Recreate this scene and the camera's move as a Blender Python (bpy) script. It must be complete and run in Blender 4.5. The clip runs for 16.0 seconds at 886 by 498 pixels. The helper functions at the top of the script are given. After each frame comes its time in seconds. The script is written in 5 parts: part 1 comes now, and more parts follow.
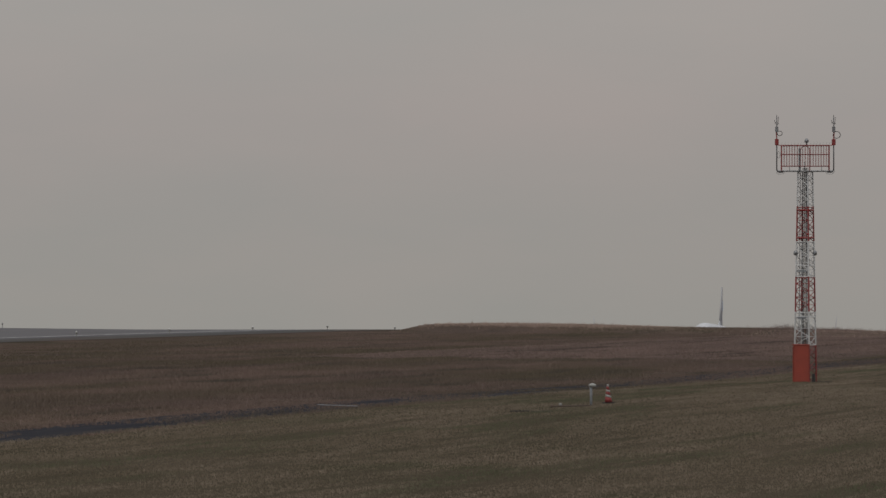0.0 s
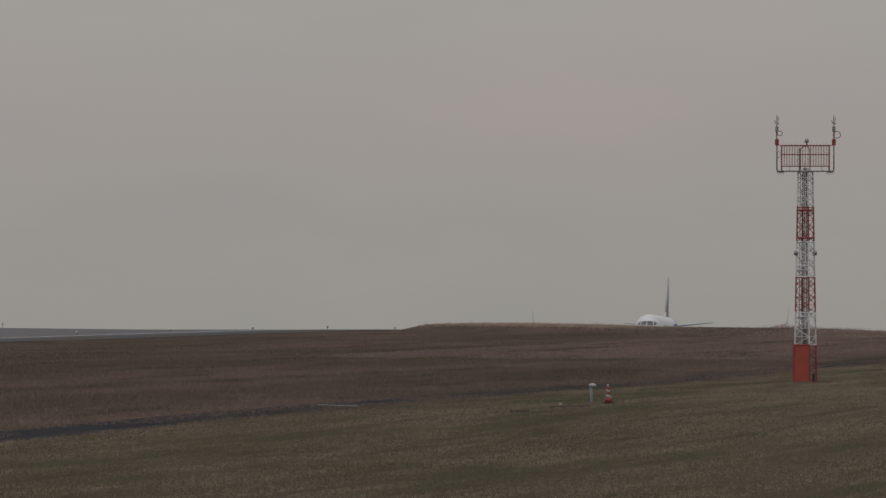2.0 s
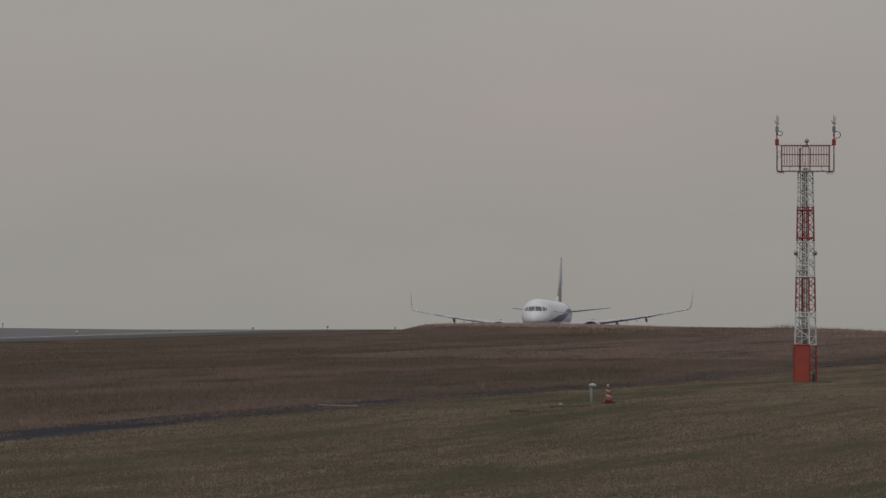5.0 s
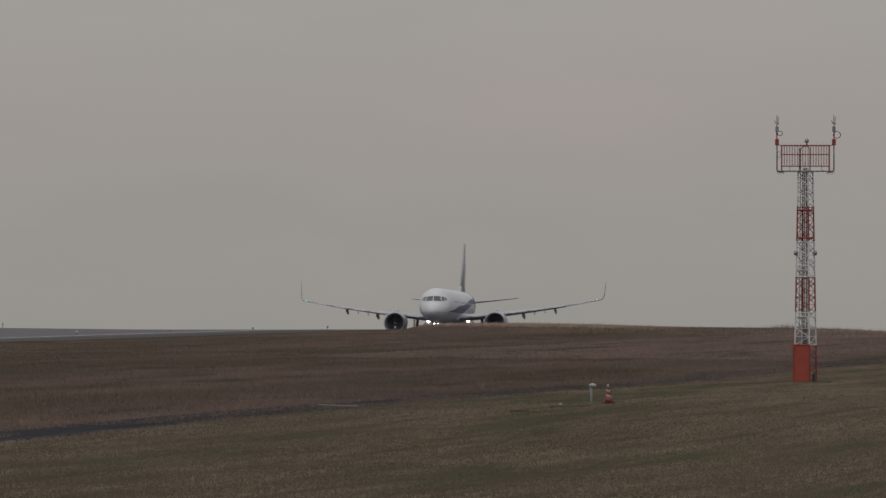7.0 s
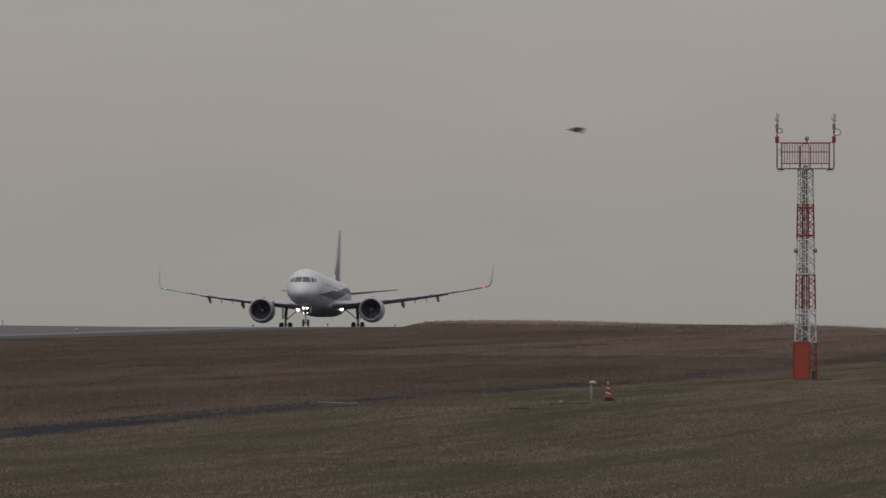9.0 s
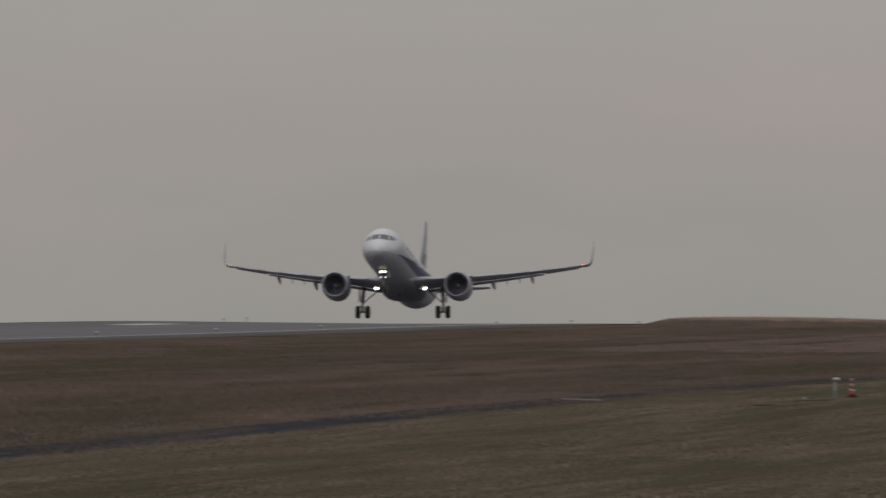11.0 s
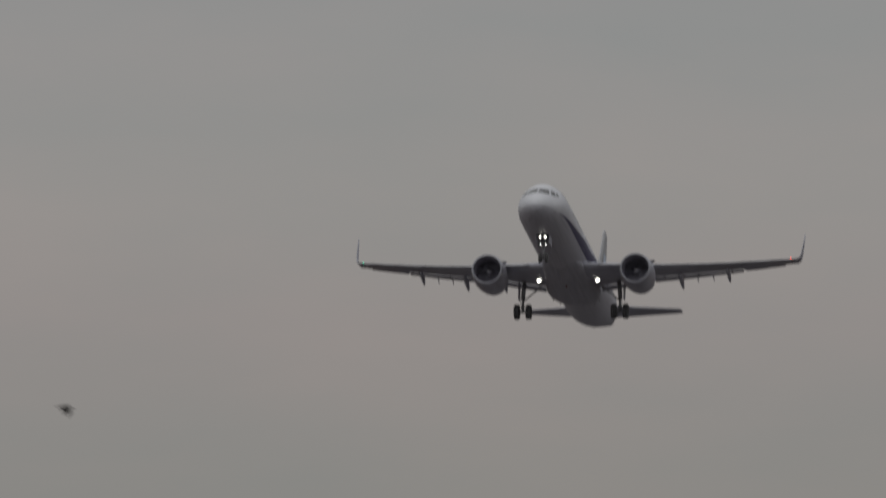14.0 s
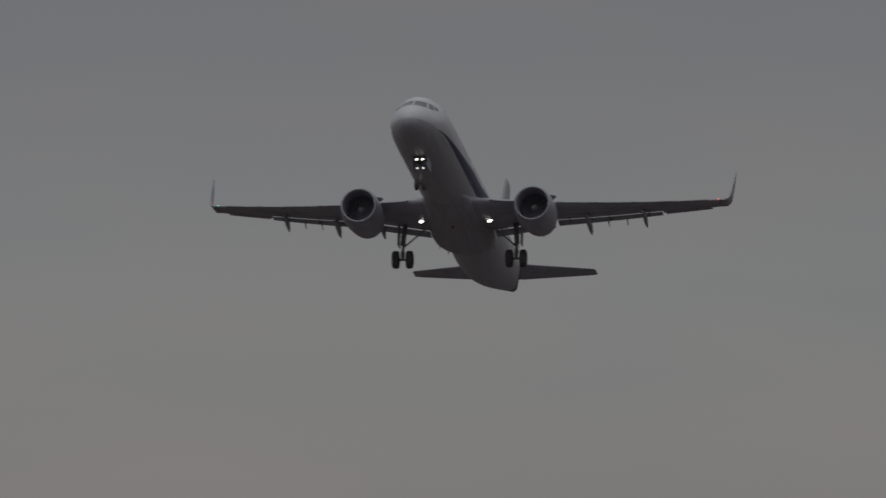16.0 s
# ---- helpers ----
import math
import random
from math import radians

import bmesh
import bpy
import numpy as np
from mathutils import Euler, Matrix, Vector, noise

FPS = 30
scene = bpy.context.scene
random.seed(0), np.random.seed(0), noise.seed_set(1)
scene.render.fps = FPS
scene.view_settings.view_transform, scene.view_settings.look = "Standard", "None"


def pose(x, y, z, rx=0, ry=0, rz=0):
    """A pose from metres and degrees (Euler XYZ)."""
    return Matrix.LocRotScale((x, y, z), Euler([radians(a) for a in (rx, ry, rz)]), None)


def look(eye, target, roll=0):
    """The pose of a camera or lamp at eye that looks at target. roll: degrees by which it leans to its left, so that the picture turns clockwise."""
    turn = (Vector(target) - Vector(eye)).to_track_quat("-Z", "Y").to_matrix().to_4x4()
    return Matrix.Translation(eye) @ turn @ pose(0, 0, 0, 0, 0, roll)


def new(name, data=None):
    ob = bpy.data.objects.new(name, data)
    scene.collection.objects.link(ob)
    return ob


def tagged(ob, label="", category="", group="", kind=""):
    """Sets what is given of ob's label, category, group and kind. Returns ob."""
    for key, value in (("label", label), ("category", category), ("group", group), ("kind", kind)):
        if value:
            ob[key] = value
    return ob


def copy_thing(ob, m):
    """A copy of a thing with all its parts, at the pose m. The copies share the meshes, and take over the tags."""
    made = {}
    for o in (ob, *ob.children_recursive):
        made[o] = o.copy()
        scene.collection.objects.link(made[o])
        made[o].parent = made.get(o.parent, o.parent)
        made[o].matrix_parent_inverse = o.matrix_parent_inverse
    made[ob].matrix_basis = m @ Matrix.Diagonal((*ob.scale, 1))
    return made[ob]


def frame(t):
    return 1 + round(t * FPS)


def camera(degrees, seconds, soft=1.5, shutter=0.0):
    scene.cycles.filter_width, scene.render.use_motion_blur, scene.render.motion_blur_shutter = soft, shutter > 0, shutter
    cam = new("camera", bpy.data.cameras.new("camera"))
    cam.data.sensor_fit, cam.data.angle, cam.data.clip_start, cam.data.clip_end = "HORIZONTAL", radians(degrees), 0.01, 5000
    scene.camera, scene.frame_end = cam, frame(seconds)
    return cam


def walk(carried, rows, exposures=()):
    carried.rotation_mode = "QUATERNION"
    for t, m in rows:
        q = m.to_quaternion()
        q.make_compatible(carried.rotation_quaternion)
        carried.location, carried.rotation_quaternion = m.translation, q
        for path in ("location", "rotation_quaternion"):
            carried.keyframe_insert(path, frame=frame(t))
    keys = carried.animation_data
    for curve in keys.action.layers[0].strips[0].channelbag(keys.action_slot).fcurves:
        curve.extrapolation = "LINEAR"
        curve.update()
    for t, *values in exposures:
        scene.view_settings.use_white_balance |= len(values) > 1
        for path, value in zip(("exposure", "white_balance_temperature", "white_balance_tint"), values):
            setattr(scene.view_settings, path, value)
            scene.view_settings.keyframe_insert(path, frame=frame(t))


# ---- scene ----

# ---------------------------------------------------------------- plan
# The eye stands at the origin of the plan, EYE metres up. The runway runs
# past it: s is the distance along the runway, l the distance across it.
EYE = 5.0
F = 22640.0                       # focal length, in picture widths * 1568
LENS = 2 * math.degrees(math.atan(784 / F))
SLANT = math.radians(5.748)       # the runway's direction, right of ahead
CENTRE = 148.1                    # runway centre line, across


def at(s, l, z=0.0):
    """World place of a point s along, l across, z from eye height."""
    ca, sa = math.cos(SLANT), math.sin(SLANT)
    return Vector((sa * s - ca * l, ca * s + sa * l, EYE + z))


def aim(px, py):
    """Camera turn: px to the left and py up, in the picture's units."""
    return pose(0, 0, EYE, 90 + math.degrees(math.atan((119 + py) / F)), 0, math.degrees(math.atan(px / F)))


PAN = [(0.0, 0, 0), (4.2, 0.4, 0), (6.3, 0.4, 0), (7.0, 0.4, 0), (7.2, 0.6, -1.5), (7.5, 1.4, -4.0), (8.0, 1.4, -4.5), (8.2, 0.6, -4.5),
       (9.0, 0.5, -4.6), (9.5, 2.0, -5.0), (9.8, 22, -5.6), (10.0, 52, -6.2), (10.3, 124.5, -7.5), (10.5, 190.8, -9.5), (10.8, 333, -10.8),
       (11.0, 431.6, -10.5), (11.5, 645.3, 32.6), (12.0, 770.0, 116.6), (12.5, 944.1, 81.0), (13.0, 1085.9, 87.6),
       (13.5, 1179.9, 174.2), (13.8, 1262, 229), (14.0, 1319.9, 353.8), (14.5, 1445.7, 502.9), (15.0, 1618.7, 577.5),
       (15.5, 1659.5, 669.6), (16.0, 1718.8, 824.6)]

cam = camera(LENS, 16.0, soft=1.5, shutter=0.5)
walk(cam, [(t, aim(px, py)) for t, px, py in PAN],
     exposures=[(0.0, 0.0, 6500, 10), (13.0, 0.0, 6500, 10), (13.5, -0.08, 6460, 10), (14.0, -0.25, 6400, 10), (14.5, -0.58, 6360, 10), (15.0, -0.66, 6340, 10), (16.0, -0.74, 6300, 10)])

# ---------------------------------------------------------------- world and sun
SUN_UP, SUN_TURN = radians(48), radians(205)
world = bpy.data.worlds.new("overcast_sky")
scene.world = world
world.use_nodes = True
wn, wl = world.node_tree.nodes, world.node_tree.links
wn.clear()


def wnode(kind, **sets):
    n = wn.new(kind)
    for k, v in sets.items():
        n.inputs[k].default_value = v
    return n


sky = wn.new("ShaderNodeTexSky")
sky.sky_type, sky.sun_disc = "NISHITA", False
sky.sun_elevation, sky.sun_rotation = SUN_UP, SUN_TURN
sky.air_density, sky.dust_density = 1.0, 4.0
grey = wnode("ShaderNodeHueSaturation", Saturation=0.12, Value=0.06)
wl.new(sky.outputs["Color"], grey.inputs["Color"])
tc = wn.new("ShaderNodeTexCoord")
sep = wn.new("ShaderNodeSeparateXYZ")
wl.new(tc.outputs["Generated"], sep.inputs[0])
ramp = wn.new("ShaderNodeValToRGB")
wl.new(sep.outputs["Z"], ramp.inputs["Fac"])
ramp.color_ramp.elements[0].position, ramp.color_ramp.elements[0].color = 0.0, (0.318, 0.3062, 0.284, 1)
ramp.color_ramp.elements[1].position, ramp.color_ramp.elements[1].color = 1.0, (0.86, 0.86, 0.86, 1)
for place, tone in ((0.015, (0.353, 0.3248, 0.308, 1)), (0.025, (0.370, 0.3500, 0.331, 1)), (0.04, (0.346, 0.3430, 0.334, 1)), (0.065, (0.281, 0.2775, 0.287, 1)), (0.25, (0.46, 0.46, 0.46, 1))):
    e = ramp.color_ramp.elements.new(place)
    e.color = tone
# soft cloud layers
mapping = wn.new("ShaderNodeMapping")
mapping.inputs["Scale"].default_value = (26, 26, 90)
wl.new(tc.outputs["Generated"], mapping.inputs["Vector"])
cloud = wnode("ShaderNodeTexNoise", Scale=1.0, Detail=4.0, Roughness=0.55)
wl.new(mapping.outputs[0], cloud.inputs["Vector"])
tint = wn.new("ShaderNodeValToRGB")
wl.new(cloud.outputs[0], tint.inputs["Fac"])
tint.color_ramp.elements[0].position, tint.color_ramp.elements[0].color = 0.3, (0.955, 0.98, 0.985, 1)
tint.color_ramp.elements[1].position, tint.color_ramp.elements[1].color = 0.7, (1.045, 1.02, 1.015, 1)
mul = wn.new("ShaderNodeMix")
mul.data_type, mul.blend_type = "RGBA", "MULTIPLY"
mul.inputs[0].default_value = 1.0
wl.new(ramp.outputs[0], mul.inputs[6])
wl.new(tint.outputs[0], mul.inputs[7])
both = wn.new("ShaderNodeMix")
both.data_type = "RGBA"
both.inputs[0].default_value = 0.06
wl.new(mul.outputs[2], both.inputs[6])
wl.new(grey.outputs[0], both.inputs[7])
back = wnode("ShaderNodeBackground", Strength=1.0)
wl.new(both.outputs[2], back.inputs["Color"])
wout = wn.new("ShaderNodeOutputWorld")
wl.new(back.outputs[0], wout.inputs[0])

sun_data = bpy.data.lights.new("sun", "SUN")
sun_data.energy, sun_data.angle, sun_data.color = 0.5, radians(20), (1.0, 0.97, 0.92)
sun = new("sun", sun_data)
sun.matrix_world = look((0, 0, 60), Vector((0, 0, 60)) - Vector((math.sin(SUN_TURN) * math.cos(SUN_UP), math.cos(SUN_TURN) * math.cos(SUN_UP), math.sin(SUN_UP))))


# ---------------------------------------------------------------- materials
def material(name, colour, rough=0.6, metal=0.0, second=None, scale=4.0, spread=(0.35, 0.65), fine=0.0, fine_scale=60.0, bump=0.0, bump_scale=40.0, stretch=(1, 1, 1), island=0.0, each=0.0, coat=0.0, emit=0.0):
    m = bpy.data.materials.new(name)
    m.use_nodes = True
    n, k = m.node_tree.nodes, m.node_tree.links
    b = n["Principled BSDF"]
    b.inputs["Roughness"].default_value, b.inputs["Metallic"].default_value = rough, metal
    b.inputs["Coat Weight"].default_value = coat
    b.inputs["Coat Roughness"].default_value = 0.15
    pos = n.new("ShaderNodeTexCoord").outputs["Object"]
    if stretch != (1, 1, 1):
        mp = n.new("ShaderNodeMapping")
        mp.inputs["Scale"].default_value = stretch
        k.new(pos, mp.inputs["Vector"])
        pos = mp.outputs[0]
    rgb = n.new("ShaderNodeRGB")
    rgb.outputs[0].default_value = (*colour, 1)
    out = rgb.outputs[0]
    if second:
        t = n.new("ShaderNodeTexNoise")
        t.inputs["Scale"].default_value, t.inputs["Detail"].default_value = scale, 5
        k.new(pos, t.inputs["Vector"])
        r = n.new("ShaderNodeMapRange")
        r.inputs[1].default_value, r.inputs[2].default_value = spread
        k.new(t.outputs[0], r.inputs[0])
        x = n.new("ShaderNodeMix")
        x.data_type = "RGBA"
        x.inputs[7].default_value = (*second, 1)
        k.new(r.outputs[0], x.inputs[0])
        k.new(out, x.inputs[6])
        out = x.outputs[2]

    def vary(source, amount):
        nonlocal out
        r = n.new("ShaderNodeMapRange")
        r.inputs[3].default_value, r.inputs[4].default_value = 1 - amount, 1 + amount
        k.new(source, r.inputs[0])
        h = n.new("ShaderNodeHueSaturation")
        k.new(r.outputs[0], h.inputs["Value"])
        k.new(out, h.inputs["Color"])
        out = h.outputs[0]

    if fine:
        t = n.new("ShaderNodeTexNoise")
        t.inputs["Scale"].default_value, t.inputs["Detail"].default_value = fine_scale, 6
        k.new(pos, t.inputs["Vector"])
        vary(t.outputs[0], fine)
    if island:
        vary(n.new("ShaderNodeNewGeometry").outputs["Random Per Island"], island)
    if each:
        vary(n.new("ShaderNodeObjectInfo").outputs["Random"], each)
    k.new(out, b.inputs["Base Color"])
    if bump:
        t = n.new("ShaderNodeTexNoise")
        t.inputs["Scale"].default_value, t.inputs["Detail"].default_value = bump_scale, 4
        k.new(pos, t.inputs["Vector"])
        bp = n.new("ShaderNodeBump")
        bp.inputs["Strength"].default_value, bp.inputs["Distance"].default_value = bump, 0.02
        k.new(t.outputs[0], bp.inputs["Height"])
        k.new(bp.outputs[0], b.inputs["Normal"])
    if emit:
        b.inputs["Emission Color"].default_value, b.inputs["Emission Strength"].default_value = (*colour, 1), emit
    return m


def livery():
    """Fuselage paint: white crown, dark blue band that sweeps up to the fin, grey belly."""
    m = material("fuselage_paint", (0.56, 0.565, 0.59), 0.5, coat=0.04, second=(0.51, 0.515, 0.55), scale=0.7, fine=0.04, fine_scale=9)
    n, k = m.node_tree.nodes, m.node_tree.links
    b = n["Principled BSDF"]
    white = b.inputs["Base Color"].links[0].from_socket
    xyz = n.new("ShaderNodeSeparateXYZ")
    k.new(n.new("ShaderNodeTexCoord").outputs["Object"], xyz.inputs[0])

    def calc(op, a, c, d=None):
        q = n.new("ShaderNodeMath")
        q.operation = op
        for i, v in enumerate((a, c, d)):
            if v is None:
                continue
            if isinstance(v, (int, float)):
                q.inputs[i].default_value = v
            else:
                k.new(v, q.inputs[i])
        return q.outputs[0]

    y, z = xyz.outputs["Y"], xyz.outputs["Z"]
    front = n.new("ShaderNodeMapRange")
    for i, v in enumerate((19.5, 7.0, 0.0, 0.95)):
        front.inputs[i + 1].default_value = v
    k.new(y, front.inputs[0])
    tail = n.new("ShaderNodeMapRange")
    for i, v in enumerate((4.0, -8.0, 0.0, -0.4)):
        tail.inputs[i + 1].default_value = v
    k.new(y, tail.inputs[0])
    sweep = n.new("ShaderNodeMapRange")
    for i, v in enumerate((-11.0, -17.5, 0.0, 1.5)):
        sweep.inputs[i + 1].default_value = v
    k.new(y, sweep.inputs[0])
    low = calc("ADD", 3.18, calc("MULTIPLY", tail.outputs[0], -3.25))
    high = calc("ADD", calc("ADD", calc("ADD", low, front.outputs[0]), tail.outputs[0]), sweep.outputs[0])

    def paint(under, colour, mask):
        x = n.new("ShaderNodeMix")
        x.data_type = "RGBA"
        x.inputs[7].default_value = (*colour, 1)
        k.new(mask, x.inputs[0])
        k.new(under, x.inputs[6])
        return x.outputs[2]

    c = paint(white, (0.026, 0.026, 0.080), calc("LESS_THAN", z, high))
    mp = n.new("ShaderNodeMapping")
    mp.inputs["Scale"].default_value = (4.0, 0.14, 4.0)
    k.new(n.new("ShaderNodeTexCoord").outputs["Object"], mp.inputs["Vector"])
    streak = n.new("ShaderNodeTexNoise")
    streak.inputs["Scale"].default_value, streak.inputs["Detail"].default_value = 1.0, 4
    k.new(mp.outputs[0], streak.inputs["Vector"])
    span = n.new("ShaderNodeMapRange")
    span.inputs[1].default_value, span.inputs[2].default_value = 0.5, 0.68
    k.new(streak.outputs[0], span.inputs[0])
    belly = n.new("ShaderNodeMix")
    belly.data_type = "RGBA"
    belly.inputs[6].default_value, belly.inputs[7].default_value = (0.43, 0.43, 0.47, 1), (0.365, 0.365, 0.40, 1)
    k.new(span.outputs[0], belly.inputs[0])
    under = n.new("ShaderNodeMix")
    under.data_type = "RGBA"
    k.new(calc("LESS_THAN", z, low), under.inputs[0])
    k.new(c, under.inputs[6])
    k.new(belly.outputs[2], under.inputs[7])
    c = under.outputs[2]
    k.new(c, b.inputs["Base Color"])
    return m


M_FUSE = livery()
M_WING = material("wing_grey_paint", (0.41, 0.412, 0.465), 0.55, second=(0.345, 0.345, 0.39), scale=0.9, fine=0.08, fine_scale=14)
M_BELLY = material("belly_grey_paint", (0.42, 0.42, 0.46), 0.6, second=(0.34, 0.34, 0.375), scale=1.6, fine=0.08, fine_scale=3, stretch=(2.4, 0.12, 2.4))
M_FLAP = material("flap_grey_paint", (0.40, 0.40, 0.45), 0.45, second=(0.34, 0.34, 0.385), scale=1.5)
M_SLAT = material("slat_bare_metal", (0.42, 0.42, 0.44), 0.38, 0.6, second=(0.33, 0.33, 0.35), scale=2)
M_NACELLE = material("nacelle_grey_paint", (0.39, 0.39, 0.44), 0.38, second=(0.33, 0.33, 0.37), scale=1.2, fine=0.05, fine_scale=10)
M_LIP = material("dull_inlet_lip", (0.30, 0.30, 0.33), 0.45, 0.6)
M_DUCT = material("dark_inlet_duct", (0.265, 0.258, 0.30), 0.7)
M_FAN = material("dark_fan_blade", (0.27, 0.262, 0.31), 0.8)
M_SPIN = material("spinner_grey", (0.17, 0.166, 0.19), 0.65)
M_HOT = material("heat_stained_nozzle", (0.16, 0.14, 0.12), 0.45, 0.8, second=(0.10, 0.09, 0.08), scale=3)
M_FIN = material("fin_grey_paint", (0.40, 0.40, 0.415), 0.5, second=(0.35, 0.35, 0.37), scale=1)
M_FINMARK = material("pale_blue_fin_mark", (0.45, 0.52, 0.62), 0.4)
M_PANE = material("cockpit_glass", (0.012, 0.013, 0.016), 0.08, coat=0.5)
M_CABIN = material("cabin_window_acrylic", (0.32, 0.325, 0.345), 0.25)
M_FINEDGE = material("fin_edge_metal", (0.40, 0.40, 0.41), 0.5, 0.1, second=(0.35, 0.35, 0.365), scale=2)
M_STRUT = material("gear_strut_paint", (0.30, 0.30, 0.31), 0.4, 0.2, second=(0.2, 0.2, 0.2), scale=6)
M_TYRE = material("black_tyre_rubber", (0.068, 0.068, 0.072), 0.88, second=(0.088, 0.087, 0.086), scale=6)
M_HUB = material("wheel_hub_metal", (0.32, 0.32, 0.33), 0.4, 0.7)
M_LAMP = material("landing_lamp_glow", (1.0, 0.97, 0.84), 0.3, emit=7)
M_LAMP2 = material("taxi_lamp_glow", (1.0, 0.97, 0.9), 0.3, emit=5)
M_RED = material("red_navigation_glow", (1.0, 0.06, 0.02), 0.3, emit=4)
M_GREEN = material("green_navigation_glow", (0.02, 0.9, 0.5), 0.3, emit=1.6)
M_BEACON = material("red_beacon_lens", (0.14, 0.03, 0.025), 0.3)
# dark fittings; also the shade painted into the open nose bay
M_DARK = material("dark_fittings_bay_shade", (0.075, 0.075, 0.083), 0.8)

M_TRED = material("tower_red_paint", (0.26, 0.034, 0.033), 0.5, second=(0.21, 0.033, 0.031), scale=3, fine=0.1)
M_TWHITE = material("tower_white_paint", (0.62, 0.62, 0.62), 0.5, second=(0.5, 0.5, 0.5), scale=3, fine=0.1)
M_GALV = material("galvanised_steel", (0.30, 0.31, 0.32), 0.45, 0.5, second=(0.22, 0.22, 0.23), scale=5)
M_BOX = material("orange_red_cabinet_paint", (0.31, 0.052, 0.031), 0.5, second=(0.26, 0.045, 0.028), scale=2, fine=0.06, fine_scale=12)
M_AERIAL = material("weathered_dark_aerial_metal", (0.10, 0.10, 0.105), 0.5, 0.3, second=(0.06, 0.06, 0.065), scale=6)
M_CABLE = material("black_cable_sheath", (0.02, 0.02, 0.02), 0.6)
M_CONE = material("faded_red_cone_plastic", (0.245, 0.034, 0.030), 0.6, second=(0.19, 0.031, 0.028), scale=8)
M_BAND = material("white_reflective_band", (0.38, 0.38, 0.365), 0.5, second=(0.29, 0.29, 0.275), scale=9)
M_RUBBER = material("black_rubber_base", (0.03, 0.028, 0.027), 0.8)
M_POST = material("white_post_paint", (0.27, 0.28, 0.295), 0.5, second=(0.20, 0.21, 0.22), scale=7)
M_RUST = material("rusty_iron", (0.115, 0.075, 0.056), 0.85, second=(0.08, 0.057, 0.045), scale=9)
M_CONC = material("pale_concrete", (0.34, 0.33, 0.31), 0.85, second=(0.26, 0.25, 0.24), scale=4, bump=0.3)
M_PAD = material("mossy_concrete", (0.13, 0.13, 0.105), 0.9, second=(0.08, 0.085, 0.06), scale=5, bump=0.3)
M_SHOULDER = material("dark_shoulder_asphalt", (0.066, 0.063, 0.069), 0.88, second=(0.082, 0.078, 0.081), scale=0.12, fine=0.15, fine_scale=1.5)
M_SHOULDER.node_tree.nodes["Principled BSDF"].inputs["Specular IOR Level"].default_value = 0.15
M_PAINT = material("worn_white_runway_paint", (0.48, 0.48, 0.475), 0.7, second=(0.30, 0.30, 0.295), scale=0.4)
M_BAR = material("pale_bar_paint", (0.40, 0.40, 0.39), 0.7, second=(0.27, 0.27, 0.265), scale=0.4)
M_LIGHT = material("grey_light_housing", (0.20, 0.19, 0.17), 0.5)
M_GLASS = material("clear_lens", (0.55, 0.55, 0.53), 0.1)
M_BIRD = material("dark_bird_feather", (0.022, 0.02, 0.018), 0.7, second=(0.035, 0.03, 0.026), scale=20)


